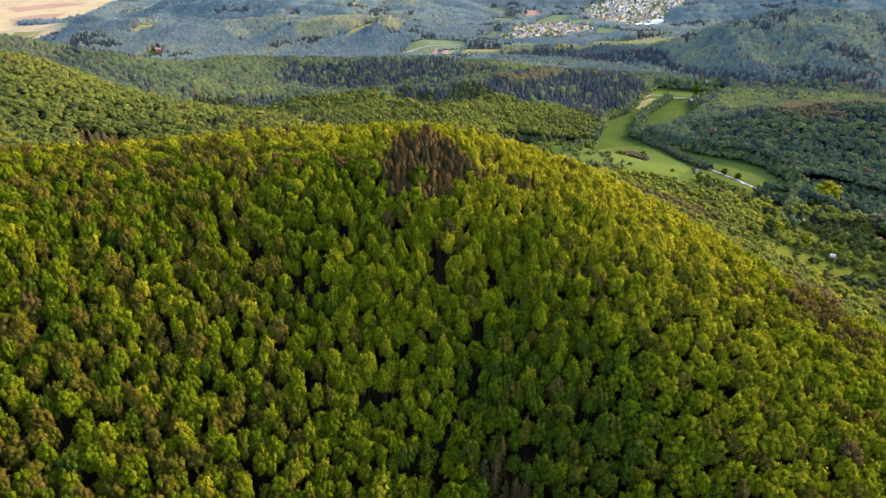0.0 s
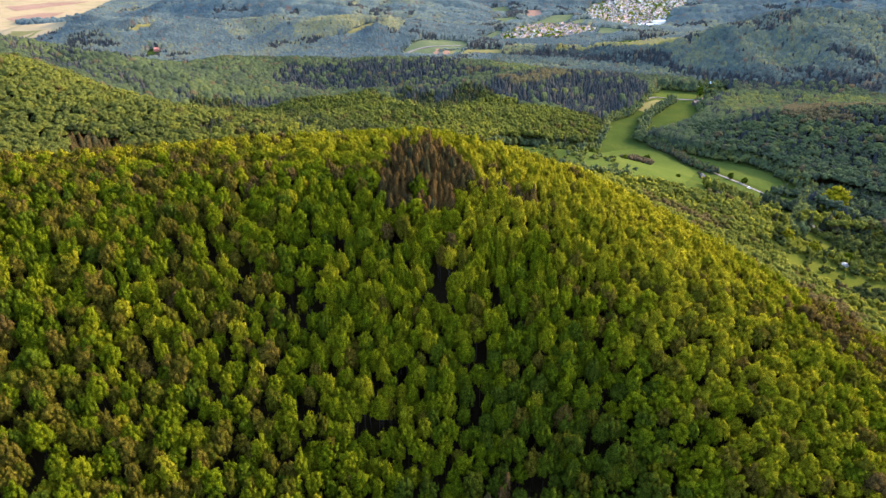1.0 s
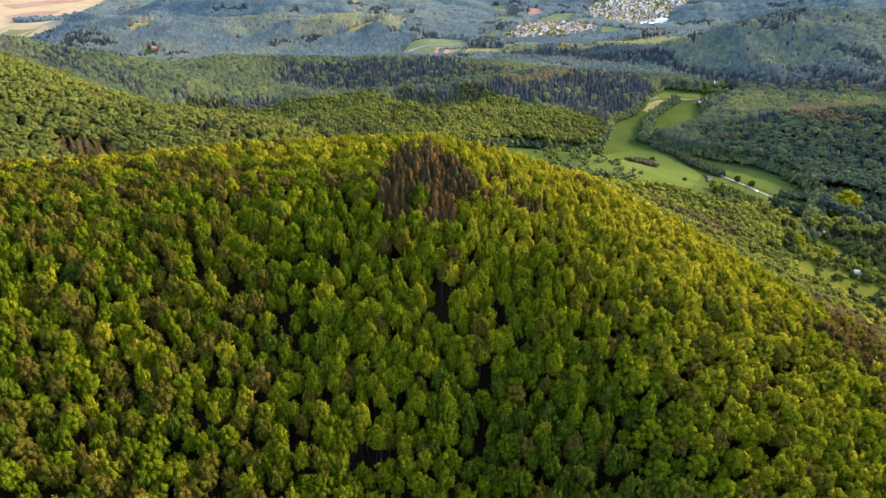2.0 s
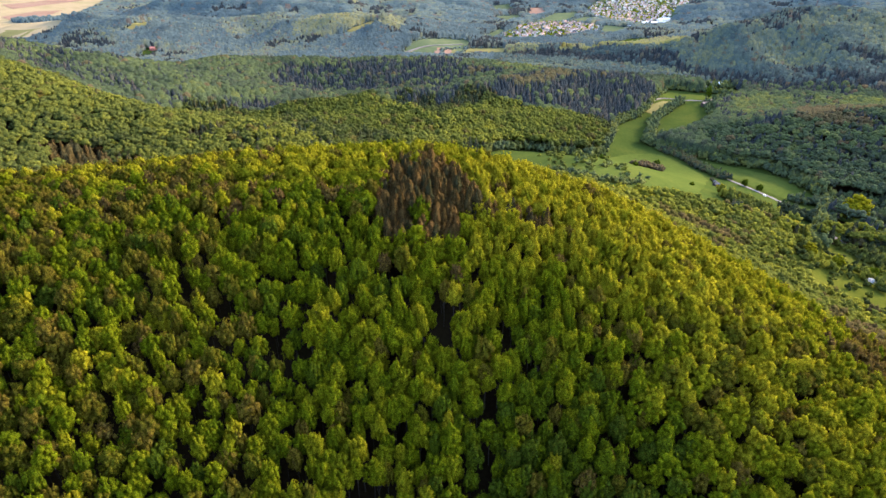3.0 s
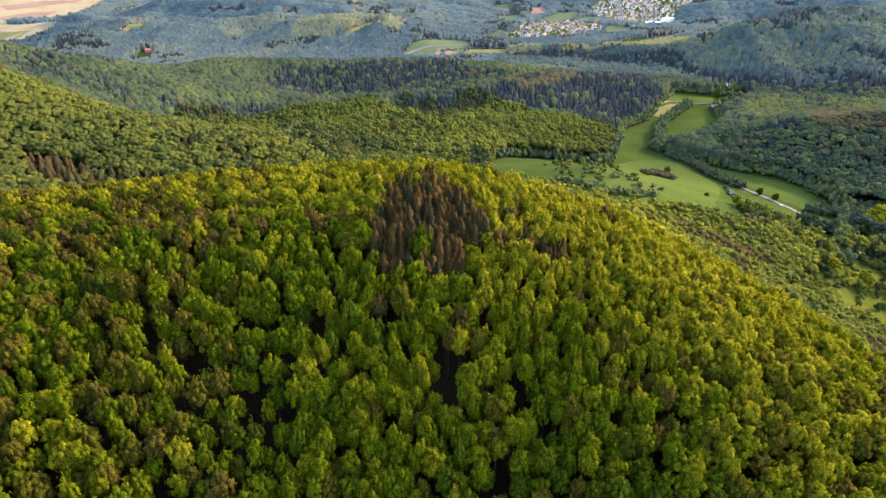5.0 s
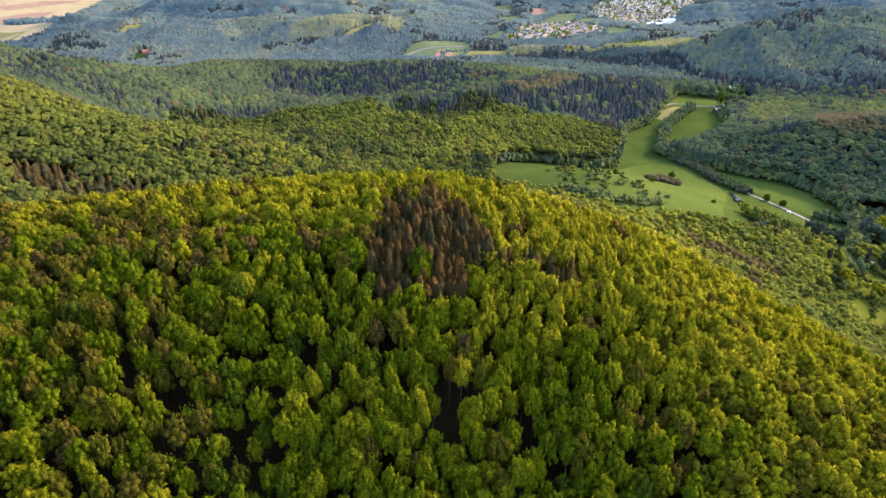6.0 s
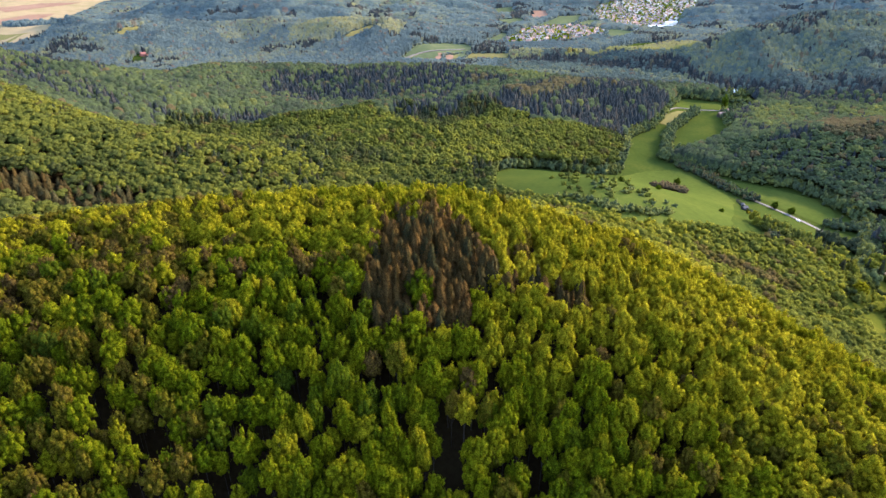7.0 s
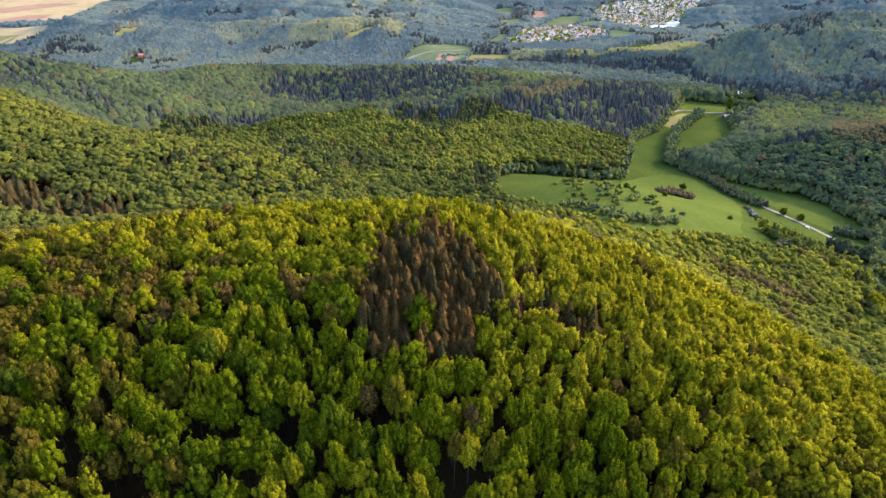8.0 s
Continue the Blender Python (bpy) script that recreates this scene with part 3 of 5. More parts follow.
def conifer_shape(rows, sides, boughs):
    """A ragged spire of radius 1 and height 1 with boughs standing out from it."""
    v, f, nv = [(0, 0, 1.02)], [], [(0, 0, 1)]
    for r in range(rows):
        k = (r + 1) / rows
        for s in range(sides):
            a = (s + 0.5 * (r % 2)) * 6.283 / sides + rng.uniform(-0.2, 0.2)
            q = (0.03 + 0.46 * k ** 0.7) * rng.uniform(0.6, 1.3) * (1.0 if boughs > 20 else 1.5)
            v.append((q * math.cos(a), q * math.sin(a), 1 - (0.78 if rows > 2 else 0.6) * k + rng.uniform(-0.03, 0.03)))
            nv.append((math.cos(a), math.sin(a), 0.5))
    for s in range(sides):
        t = (s + 1) % sides
        f.append((0, 1 + s, 1 + t))
        for r in range(rows - 1):
            a0, a1, b0, b1 = 1 + r * sides + s, 1 + r * sides + t, 1 + (r + 1) * sides + s, 1 + (r + 1) * sides + t
            f += [(a0, b0, a1), (a1, b0, b1)]
    for b in range(boughs):
        k = rng.uniform(0.06, 1.0) ** 1.3
        a, q, h, n = rng.uniform(0, 6.283), (0.1 + 0.85 * k ** 0.6), 1 - 0.78 * k, len(v)
        w = rng.uniform(0.12, 0.3)
        v += [(1.35 * q * math.cos(a), 1.35 * q * math.sin(a), h - rng.uniform(0.0, 0.06)), (0.7 * q * math.cos(a + w), 0.7 * q * math.sin(a + w), h), (0.7 * q * math.cos(a - w), 0.7 * q * math.sin(a - w), h), (0.5 * q * math.cos(a), 0.5 * q * math.sin(a), h + 0.06)]
        f += [(n, n + 1, n + 3), (n, n + 3, n + 2)]
        nv += [(math.cos(a), math.sin(a), 0.8)] * 4
    nv = np.array(nv, float)
    return np.array(v, float), np.array(f), nv / np.linalg.norm(nv, axis=1)[:, None]


def spire_shape(sides):
    """A distant conifer: a blunt ragged cone that closes with its neighbours."""
    v, f, nv = [(0, 0, 1.03)], [], [(0, 0, 1)]
    for r, (q, h) in enumerate(((0.5, 0.78), (0.95, 0.15))):
        for s in range(sides):
            a = (s + 0.5 * r + rng.uniform(-0.25, 0.25)) * 6.283 / sides
            k = q * rng.uniform(0.75, 1.25)
            v.append((k * math.cos(a), k * math.sin(a), h + rng.uniform(-0.05, 0.05)))
            nv.append((math.cos(a), math.sin(a), 0.6))
    for s in range(sides):
        t = (s + 1) % sides
        f += [(0, 1 + s, 1 + t), (1 + s, 1 + sides + s, 1 + t), (1 + t, 1 + sides + s, 1 + sides + t)]
    nv = np.array(nv, float)
    return np.array(v, float), np.array(f), np.zeros(len(f), int), nv / np.linalg.norm(nv, axis=1)[:, None]


def with_trunk(crown, sides):
    v, f, nv = crown
    tv, tf = trunk_shape(sides, 0, 0)
    tv = tv * np.array([0.62, 0.62, 1])
    tn = tv * np.array([1, 1, 0]) + np.array([1e-4, 0, 0])
    tn /= np.linalg.norm(tn, axis=1)[:, None]
    return (*join((v, f, 0), (tv, tf, 1)), np.vstack([nv, tn]))


def bare(crown):
    v, f, nv = crown
    return v, f, np.zeros(len(f), int), nv


def clump_shape(sides, rows, hem=0.12):
    """A distant crown: a small ragged dome."""
    v, f, nv = [(rng.uniform(-0.2, 0.2), rng.uniform(-0.2, 0.2), 1.0)], [], [(0, 0, 1)]
    for r in range(rows):
        k = (r + 1) / rows
        for s in range(sides):
            a = (s + 0.5 * r) * 6.283 / sides + rng.uniform(-0.35, 0.35)
            q = (math.sin(k * 1.7) if r < rows - 1 else 1.15) * rng.uniform(0.8, 1.15)
            v.append((q * math.cos(a), q * math.sin(a), (0.68 if r < rows - 1 else hem) + 0.31 * math.cos(k * 1.57) + rng.uniform(-0.05, 0.05)))
            nv.append((math.cos(a) * k, math.sin(a) * k, 1.75 - k))
    for s in range(sides):
        t = (s + 1) % sides
        f.append((0, 1 + s, 1 + t))
        for r in range(rows - 1):
            a0, a1, b0, b1 = 1 + r * sides + s, 1 + r * sides + t, 1 + (r + 1) * sides + s, 1 + (r + 1) * sides + t
            f += [(a0, b0, a1), (a1, b0, b1)]
    nv = np.array(nv, float)
    return np.array(v, float), np.array(f), np.zeros(len(f), int), nv / np.linalg.norm(nv, axis=1)[:, None]


def forest(name, shapes, places, radius, height, tone, mats, label, lift=0.0, tip=0.06, closed=0.0):
    """Many trees as one sheet of woodland: each stands upright on the ground, turned and sized at random."""
    n = len(places)
    if n == 0:
        return None
    V, F, M, T, N, base = [], [], [], [], [], 0
    pick = rng.integers(0, len(shapes), n)
    turn = rng.uniform(0, 6.283, n)
    z = land(places[:, 0], places[:, 1]) + lift
    for s, (sv, sf, sm, sn) in enumerate(shapes):
        w = np.where(pick == s)[0]
        if len(w) == 0:
            continue
        c, si = np.cos(turn[w])[:, None], np.sin(turn[w])[:, None]
        r, h = radius[w][:, None], height[w][:, None]
        lx, ly = rng.normal(0, tip, (2, len(w), 1)) * h
        x = (sv[:, 0] * c - sv[:, 1] * si) * r + places[w, 0][:, None] + lx * sv[:, 2] * 0.5
        y = (sv[:, 0] * si + sv[:, 1] * c) * r + places[w, 1][:, None] + ly * sv[:, 2] * 0.5
        zz = sv[:, 2] * h + z[w][:, None]
        V.append(np.stack([x, y, zz], -1).reshape(-1, 3))
        F.append((sf[None] + (np.arange(len(w)) * len(sv))[:, None, None] + base).reshape(-1, 3))
        M.append(np.tile(sm, len(w)))
        T.append(np.repeat(tone[w], len(sv)))
        nx, ny = sn[:, 0] * c - sn[:, 1] * si, sn[:, 0] * si + sn[:, 1] * c
        nn = np.stack([nx, ny, np.broadcast_to(sn[:, 2], nx.shape)], -1)
        if closed:
            px, py = places[w, 0], places[w, 1]
            lie = np.stack([land(px - 15, py) - land(px + 15, py), land(px, py - 15) - land(px, py + 15), np.full(len(w), 30.0)], -1)
            lie /= np.linalg.norm(lie, axis=1)[:, None]
            nn = nn * (1 - closed) + lie[:, None, :] * closed
            nn = nn / np.linalg.norm(nn, axis=2)[:, :, None]
        N.append(nn.reshape(-1, 3))
        base += len(w) * len(sv)
    ob = new(name, mesh_of(name, np.vstack(V), np.vstack(F), mats, np.concatenate(M), np.concatenate(T), True, np.vstack(N)))
    return tagged(ob, label, "woodland", kind="stuff")


def spots(x0, x1, y0, y1, step):
    """Jittered places on a hexagonal grid."""
    xs, ys = np.arange(x0, x1, step), np.arange(y0, y1, step * 0.866)
    X, Y = np.meshgrid(xs, ys)
    X = X + (np.arange(len(ys)) % 2)[:, None] * step * 0.5
    X, Y = X + rng.uniform(-0.36, 0.36, X.shape) * step, Y + rng.uniform(-0.36, 0.36, X.shape) * step
    return np.column_stack([X.ravel(), Y.ravel()])


SPRUCE_STAND = [(-25, 300), (-13, 317), (1, 306), (9, 292), (14, 277), (11, 268), (4, 265), (4, 254), (-5, 248), (-22, 251), (-26, 251), (-28, 277)]
# small openings in the canopy: x, y, half width, half length
GAPS = [(2, 234, 2.2, 4), (0, 223, 3.4, 6), (-1, 214, 3, 4), (-27, 257, 2.2, 4), (-19, 240, 2, 4), (-66, 229, 2.6, 4), (-92, 222, 3.5, 4), (-58, 207, 3, 5), (-75, 214, 3.5, 5), (-113, 230, 3, 4), (-42, 231, 2.5, 4), (46, 225, 2.2, 4), (-95, 256, 2.5, 3), (21, 214, 2.5, 5), (14, 197, 2.8, 7), (11, 180, 2.8, 7), (-2, 147, 2.6, 6), (28, 152, 2.2, 6), (-75, 190, 3.5, 5), (90, 185, 2.5, 4), (-52, 200, 2.4, 4)]
VILLAGES = [[(159, 1881), (204, 2023), (273, 2204), (356, 2271), (463, 2270), (516, 2169), (481, 2048), (366, 1891), (260, 1833), (176, 1821)], [(556, 2621), (649, 2846), (792, 2888), (963, 2894), (1105, 2941), (985, 2673), (800, 2300), (765, 2246), (629, 2201), (599, 2304)]]


def openness(p):
    """True where trees may stand."""
    x, y = p[:, 0], p[:, 1]
    ok = np.ones(len(p), bool)
    for name, (mat, label, outline) in OPEN.items():
        ok &= ~inside(x, y, outline)
    for pts, width, label in ROADS.values():
        ok &= along(x, y, pts) > width / 2 + (8 if max(q[1] for q in pts) > 1400 else 1.5)
    return ok


def in_village(p):
    hit = np.zeros(len(p), bool)
    for outline in VILLAGES:
        hit |= inside(p[:, 0], p[:, 1], outline)
    return hit


# stands of the wood beyond the near hill: share of conifers, tone of the broadleaf trees, outline
STANDS = [
    (0.6, 0.41, [(-1213, 1695), (-1093, 1602), (-522, 893), (-436, 862), (-380, 847), (-347, 816), (-324, 798), (-351, 775), (-397, 780), (-461, 785), (-564, 844), (-586, 839)]),
    (0.12, 0.45, [(-367, 868), (-302, 936), (-243, 959), (-256, 912), (-312, 872), (-358, 827)]),
    (0.1, 0.43, [(-458, 910), (-554, 1384), (-328, 1186), (-297, 1180), (-307, 1103), (-331, 931), (-396, 885)]),
    (0.85, 0.41, [(-298, 1186), (-161, 1245), (-54, 1264), (-6, 1235), (-5, 1137), (-110, 1094), (-202, 1070), (-257, 1012), (-307, 1103)]),
    (0.85, 0.41, [(-332, 791), (-292, 804), (-284, 836), (-229, 896), (-257, 916), (-322, 838)]),
    (0.06, 0.53, [(-268, 821), (-229, 841), (-170, 848), (-75, 865), (-60, 764), (-4, 775), (-4, 639), (-29, 639), (-71, 673), (-115, 691), (-174, 789), (-206, 806), (-189, 622)]),
    (0.85, 0.41, [(-69, 882), (-5, 1109), (-4, 804), (-60, 769)]),
    (0.45, 0.36, [(-204, 800), (-146, 723), (-110, 680), (-69, 670), (-32, 634), (-63, 610), (-112, 588), (-167, 718)]),
    (0.92, 0.4, [(-5, 909), (78, 950), (239, 1261), (375, 1245), (351, 1048), (304, 979), (252, 915), (212, 825), (192, 827), (171, 899), (74, 892), (-4, 850)]),
    (0.2, 0.2, [(74, 950), (132, 1010), (245, 1268), (302, 1275), (198, 1033), (116, 950)]),
    (0.03, 0.56, [(-4, 756), (26, 856), (101, 897), (167, 876), (216, 821), (203, 748), (142, 739), (73, 623), (32, 603), (-4, 616)]),
    (0.9, 0.41, [(18, 666), (30, 693), (38, 631), (33, 570), (20, 580)]),
    (0.03, 0.47, [(462, 1020), (518, 1069), (570, 1061), (562, 1012), (488, 920), (422, 885)]),
    (0.04, 0.47, [(589, 1028), (658, 1052), (739, 1036), (679, 951), (606, 967)]),
    (0.1, 0.12, [(464, 850), (541, 944), (517, 835), (511, 771), (471, 753), (443, 785)]),
    (0.32, 0.42, [(421, 795), (560, 750), (690, 640), (560, 560), (467, 600), (418, 653), (371, 704), (343, 760), (366, 793)]),
    (0.75, 0.41, [(468, 1311), (614, 1171), (804, 1139), (760, 1068), (573, 1087), (493, 1173)]),
    (0.05, 0.5, [(628, 1362), (739, 1433), (813, 1464), (960, 1480), (927, 1343), (830, 1182), (733, 1195), (669, 1221), (587, 1254)]),
    (0.8, 0.41, [(774, 1279), (818, 1238), (840, 1200), (774, 1196), (757, 1241)]),
    (0.6, 0.41, [(725, 1478), (803, 1492), (808, 1453), (716, 1384), (651, 1363)]),
    (0.85, 0.41, [(140, 1568), (284, 1513), (497, 1354), (482, 1303), (379, 1368), (273, 1446), (144, 1486)]),
    # next two stands: the bright tone paints sunlight on ridge and hillside
    (0.02, 0.72, [(261, 1536), (398, 1697), (492, 1750), (619, 1794), (689, 1842), (512, 1402), (415, 1473), (351, 1495), (276, 1509)]),
    (0.04, 0.62, [(-416, 1773), (-381, 1952), (-283, 2227), (-139, 2216), (-114, 1726), (-224, 1764), (-301, 1673), (-387, 1671)]),
    (0.05, 0.55, [(-645, 1842), (-637, 2133), (-462, 1869), (-476, 1733), (-578, 1727)]),
    (0.05, 0.58, [(-7, 1573), (99, 1609), (216, 1646), (226, 1523), (120, 1518), (2, 1503)]),
    (0.5, 0.12, [(27, 1209), (76, 1227), (84, 1193), (42, 1182)]),
    (0.05, 0.52, [(86, 1228), (206, 1379), (246, 1338), (150, 1220)]),
]


def species(p):
    """Chance that a tree is a conifer, and the tone of a broadleaf tree with sun, shade and haze painted in."""
    x, y = p[:, 0], p[:, 1]
    d = np.hypot(x, y)
    patch = swell(x, y, 70.0, 5.0) + 0.7 * swell(x, y, 160.0, 9.0)
    con = np.clip((patch - 0.45) * 8.0, 0, 0.8) * np.clip((d - 420) / 300, 0, 1)
    con = np.maximum(con, 0.92 * (along(x, y, [(-282, 472), (-264, 468), (-238, 472), (-226, 478)]) < 17 + 4 * swell(x, y, 14.0, 2.0)))
    con = np.maximum(con, 0.8 * (np.hypot((x - 21) / 8, (y - 147) / 9) < 1))
    con = np.where(inside(x, y, SPRUCE_STAND), 0.96, con)
    con = np.maximum(con, 0.5 * (along(x, y, [(12, 281), (24, 276), (36, 267), (45, 271)]) < 5))
    con = np.where((d < 420) & (con < 0.3), 0.0, con)
    base = 0.46 + 0.02 * np.clip((-x - 0.25 * (y - 150) - 25) / 45, 0, 1) * (y < 345) + (0.07 + 0.08 * np.clip((d - 500) / 300, 0, 1)) * patch
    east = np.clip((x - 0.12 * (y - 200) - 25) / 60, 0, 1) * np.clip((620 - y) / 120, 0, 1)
    # gully shade painted as a darker tone, the slope beside it brighter
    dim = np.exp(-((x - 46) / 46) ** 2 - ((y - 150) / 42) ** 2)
    base = base + 0.11 * np.exp(-((x + 24) / 30) ** 2 - ((y - 180) / 60) ** 2)
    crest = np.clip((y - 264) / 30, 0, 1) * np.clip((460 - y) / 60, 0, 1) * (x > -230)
    # sunlight on crest and east flank, painted as brighter tree tones
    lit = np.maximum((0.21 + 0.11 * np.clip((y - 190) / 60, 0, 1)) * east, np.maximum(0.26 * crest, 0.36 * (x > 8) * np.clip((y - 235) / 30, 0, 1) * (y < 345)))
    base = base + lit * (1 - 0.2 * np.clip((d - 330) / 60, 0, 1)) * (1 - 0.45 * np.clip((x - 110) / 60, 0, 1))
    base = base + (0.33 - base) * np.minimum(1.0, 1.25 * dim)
    west = (np.hypot((x + 300) / 230, (y - 520) / 150) < 1) & (y > 380)
    base = np.where(west, 0.495 + 0.05 * patch, base)
    # darker tone past 640 m stands in for shade on those slopes
    base = np.where((d > 640) & ~west, 0.39 + 0.06 * patch, base)
    # lighter tone past 1330 m stands in for the brightening of haze
    base = np.where((d > 1330) & (y > 1250), 0.45 + 0.1 * patch + 0.09 * swell(x, y, 330.0, 7.0), base)
    # patch of sun on the far hill, painted as bright tone
    base = np.where(along(x, y, [(-520, 2020), (-330, 2120), (-150, 2220)]) < 70 + 40 * patch, 0.56, base)
    # sunlit treetops along the ridge, likewise put into the tone
    base = np.where(along(x, y, [(160, 1640), (452, 1620), (600, 1550)]) < 30, 0.7, base)
    wx, wy = x + 11 * swell(x, y, 22.0, 3.0), y + 14 * swell(x, y, 26.0, 6.0)
    for share, shade, outline in STANDS:
        here = inside(wx, wy, outline)
        con = np.where(here, share, con)
        base = np.where(here, shade + 0.05 * patch, base)
    tone = base + rng.normal(0, 0.065 - 0.02 * np.clip((d - 500) / 300, 0, 1), len(p))
    odd = rng.uniform(0, 1, len(p))
    brown = np.where(d > 500, 0.01, 0.03) + 0.03 * np.clip((-x - 60) / 50, 0, 1) * (y < 330)
    olive = 0.04 + 0.36 * np.clip((-x - 0.25 * (y - 150) - 25) / 45, 0, 1) * (y < 345) + 0.2 * np.clip((x - 40) / 40, 0, 1) * (y < 240) * (1 - dim)
    tone = np.where((odd > 0.6) & (odd < 0.6 + olive), rng.uniform(0.1, 0.22, len(p)), tone)
    tone = np.where(odd < brown, rng.uniform(0.0, 0.2, len(p)), tone)
    tone = np.where((odd > 0.985) & (d < 330), 0.76, tone)
    pines = (np.hypot((x + 115) / 42, (y - 264) / 18) < 1) | (np.hypot((x - 30) / 15, (y - 270) / 7) < 1) | (np.hypot((x + 61) / 11, (y - 268) / 9) < 1) | (np.hypot((x + 46) / 6, (y - 277) / 5) < 1)
    tone = np.where(np.hypot((x - 18) / 13, (y - 260) / 8) < 1, rng.uniform(0.52, 0.66, len(p)), tone)
    tone = np.where(pines & (odd < 0.28), rng.uniform(0.0, 0.06, len(p)), tone)
    tone = np.where(along(x, y, [(150, 408), (172, 413), (196, 412)]) < 10, rng.uniform(0.0, 0.25, len(p)), tone)
    tone = np.where(along(x, y, [(280, 357), (314, 362), (352, 372)]) < 10, rng.uniform(0.28, 0.38, len(p)), tone)
    tone = np.where((np.hypot((x - 560) / 75, (y - 850) / 35) < 1) & (odd < 0.75), rng.uniform(0.05, 0.2, len(p)), tone)
    tone = np.where((along(x, y, [(176, 232), (192, 262), (212, 300), (224, 318)]) < 17 + 5 * swell(x, y, 12.0, 4.0)) & (odd < 0.85), rng.uniform(0.0, 0.1, len(p)), tone)
    return con, np.clip(tone, 0, 1)


def plant(name, step, area, keep, broad, needle, size, tall, words, leaf=None, closed=0.0, slim=0.6, pine=None):
    """A stretch of mixed woodland: broadleaf and conifer sheets."""
    p = spots(*area, step)
    p = p[keep(p)]
    p = p[openness(p) & ~in_village(p)]
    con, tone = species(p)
    is_con = rng.uniform(0, 1, len(p)) < con
    n = len(p)
    r = size * rng.uniform(0.72, 1.3, n)
    h = tall * rng.uniform(0.84, 1.12, n)
    d = np.hypot(p[:, 0], p[:, 1])
    h = h * (1 - 0.24 * np.clip((-p[:, 0] - 10) / 40, 0, 1) * np.clip((d - 250) / 40, 0, 1) * (d < 420))
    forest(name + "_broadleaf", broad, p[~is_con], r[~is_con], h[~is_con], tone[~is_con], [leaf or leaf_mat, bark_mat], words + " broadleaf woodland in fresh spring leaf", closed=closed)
    brown = np.where(inside(p[:, 0], p[:, 1], SPRUCE_STAND) | (np.hypot(p[:, 0], p[:, 1]) < 330) | ((p[:, 1] < 520) & (p[:, 0] < -150)), rng.uniform(0.46, 0.88, n), rng.uniform(0.1, 0.55, n))
    brown = np.where((p[:, 1] > 330) & (np.hypot(p[:, 0], p[:, 1]) < 700), 0.3 + 0.45 * (brown - 0.1), brown)
    forest(name + "_conifer", needle, p[is_con], slim * r[is_con], 1.04 * h[is_con], brown[is_con], [pine or needle_mat, bark_mat], words + " conifers, dark green to brown", closed=closed)
    return n


def fan(p, r0, r1, half=44, back=30.0):
    """Within the wedge of land ahead, between two distances from the first stretch of the way."""
    x, y = p[:, 0], p[:, 1] + back
    d = np.hypot(p[:, 0], p[:, 1])
    return (d >= r0) & (d < r1) & (np.abs(np.degrees(np.arctan2(x, y))) < half)


FRONT = [(-48, 172), (48, 172), (48, 241), (-48, 241)]


def canopy_gap(p):
    hit = np.zeros(len(p), bool)
    for cx, cy, a, b in GAPS:
        hit |= ((p[:, 0] - cx) / a) ** 2 + ((p[:, 1] - cy) / b) ** 2 < 1
    return hit


near_broad = [with_trunk(crown_shape(25, 0, 45, 0.15, 0.4), 3) for _ in range(10)]
top_broad = [bare(crown_shape(20, 0, 30, 0.16, 0.44)) for _ in range(10)]
near_needle = [with_trunk(conifer_shape(5, 5, 125), 3) for _ in range(5)]
flank_broad = [with_trunk(crown_shape(20, 0, 30, 0.16, 0.46), 3) for _ in range(10)]
mid_broad = [bare(crown_shape(7, 0, 4, 0.26, 0.5)) for _ in range(8)]
mid_needle = [bare(conifer_shape(4, 5, 18)) for _ in range(4)]
bush_broad = [bare(crown_shape(4, 1, 8, 0.34, 0.0)) for _ in range(8)]
far_broad = [clump_shape(6, 3, 0.36) for _ in range(8)]
far_needle = [spire_shape(4) for _ in range(6)]
dist_broad = [clump_shape(4, 2) for _ in range(8)]
remote_broad = [clump_shape(4, 2) for _ in range(8)]
dist_needle = [spire_shape(4) for _ in range(6)]
hid_broad = [clump_shape(4, 2) for _ in range(6)]
HX, HY = np.meshgrid(np.arange(-3000, 3001, 20.0), np.arange(-60, 3801, 20.0))
COARSE = land(HX, HY)


def in_sight(p, top=22.0):
    """Land that no ridge hides from the flight line; the rest gets a coarser wood."""
    seen = np.zeros(len(p), bool)
    zt = land(p[:, 0], p[:, 1]) + top
    for ey in (0.0, 118.0):
        ok = np.ones(len(p), bool)
        for k in np.linspace(0.1, 0.985, 60):
            x, y = k * p[:, 0], ey + k * (p[:, 1] - ey)
            ok &= COARSE[np.clip(((y + 70) / 20).astype(int), 0, COARSE.shape[0] - 1), np.clip(((x + 3010) / 20).astype(int), 0, COARSE.shape[1] - 1)] + 8.0 < 300.0 + k * (zt - 300.0)
        seen |= ok
    return seen


def east_flank(p):
    """The younger, denser wood on the sunny side of the hill."""
    return p[:, 0] - 0.1 * (p[:, 1] - 200) > 66 + 8 * np.sin(p[:, 1] / 17)


def hill_reach(p):
    """How far the wood of the near and western hills reaches from the start."""
    return 630 + 160 * np.clip((-p[:, 0] - 120) / 120, 0, 1)


def far_ridge(p):
    """The long hill that closes the valley."""
    return (p[:, 0] > 110) & (p[:, 1] < 1600 + 0.25 * np.clip(p[:, 0] - 500, 0, 900))


def valley_bank(p):
    """The foot of the hill across the creek, which the flight passes nearest."""
    return (p[:, 0] > 330) & (p[:, 1] < 830)


def side_foot(p):
    """The lower hillside north of the meadows."""
    return (p[:, 0] < 250) & (p[:, 0] > -330) & (np.hypot(p[:, 0], p[:, 1]) < 890 + 40 * swell(p[:, 0], p[:, 1], 60.0, 2.0))


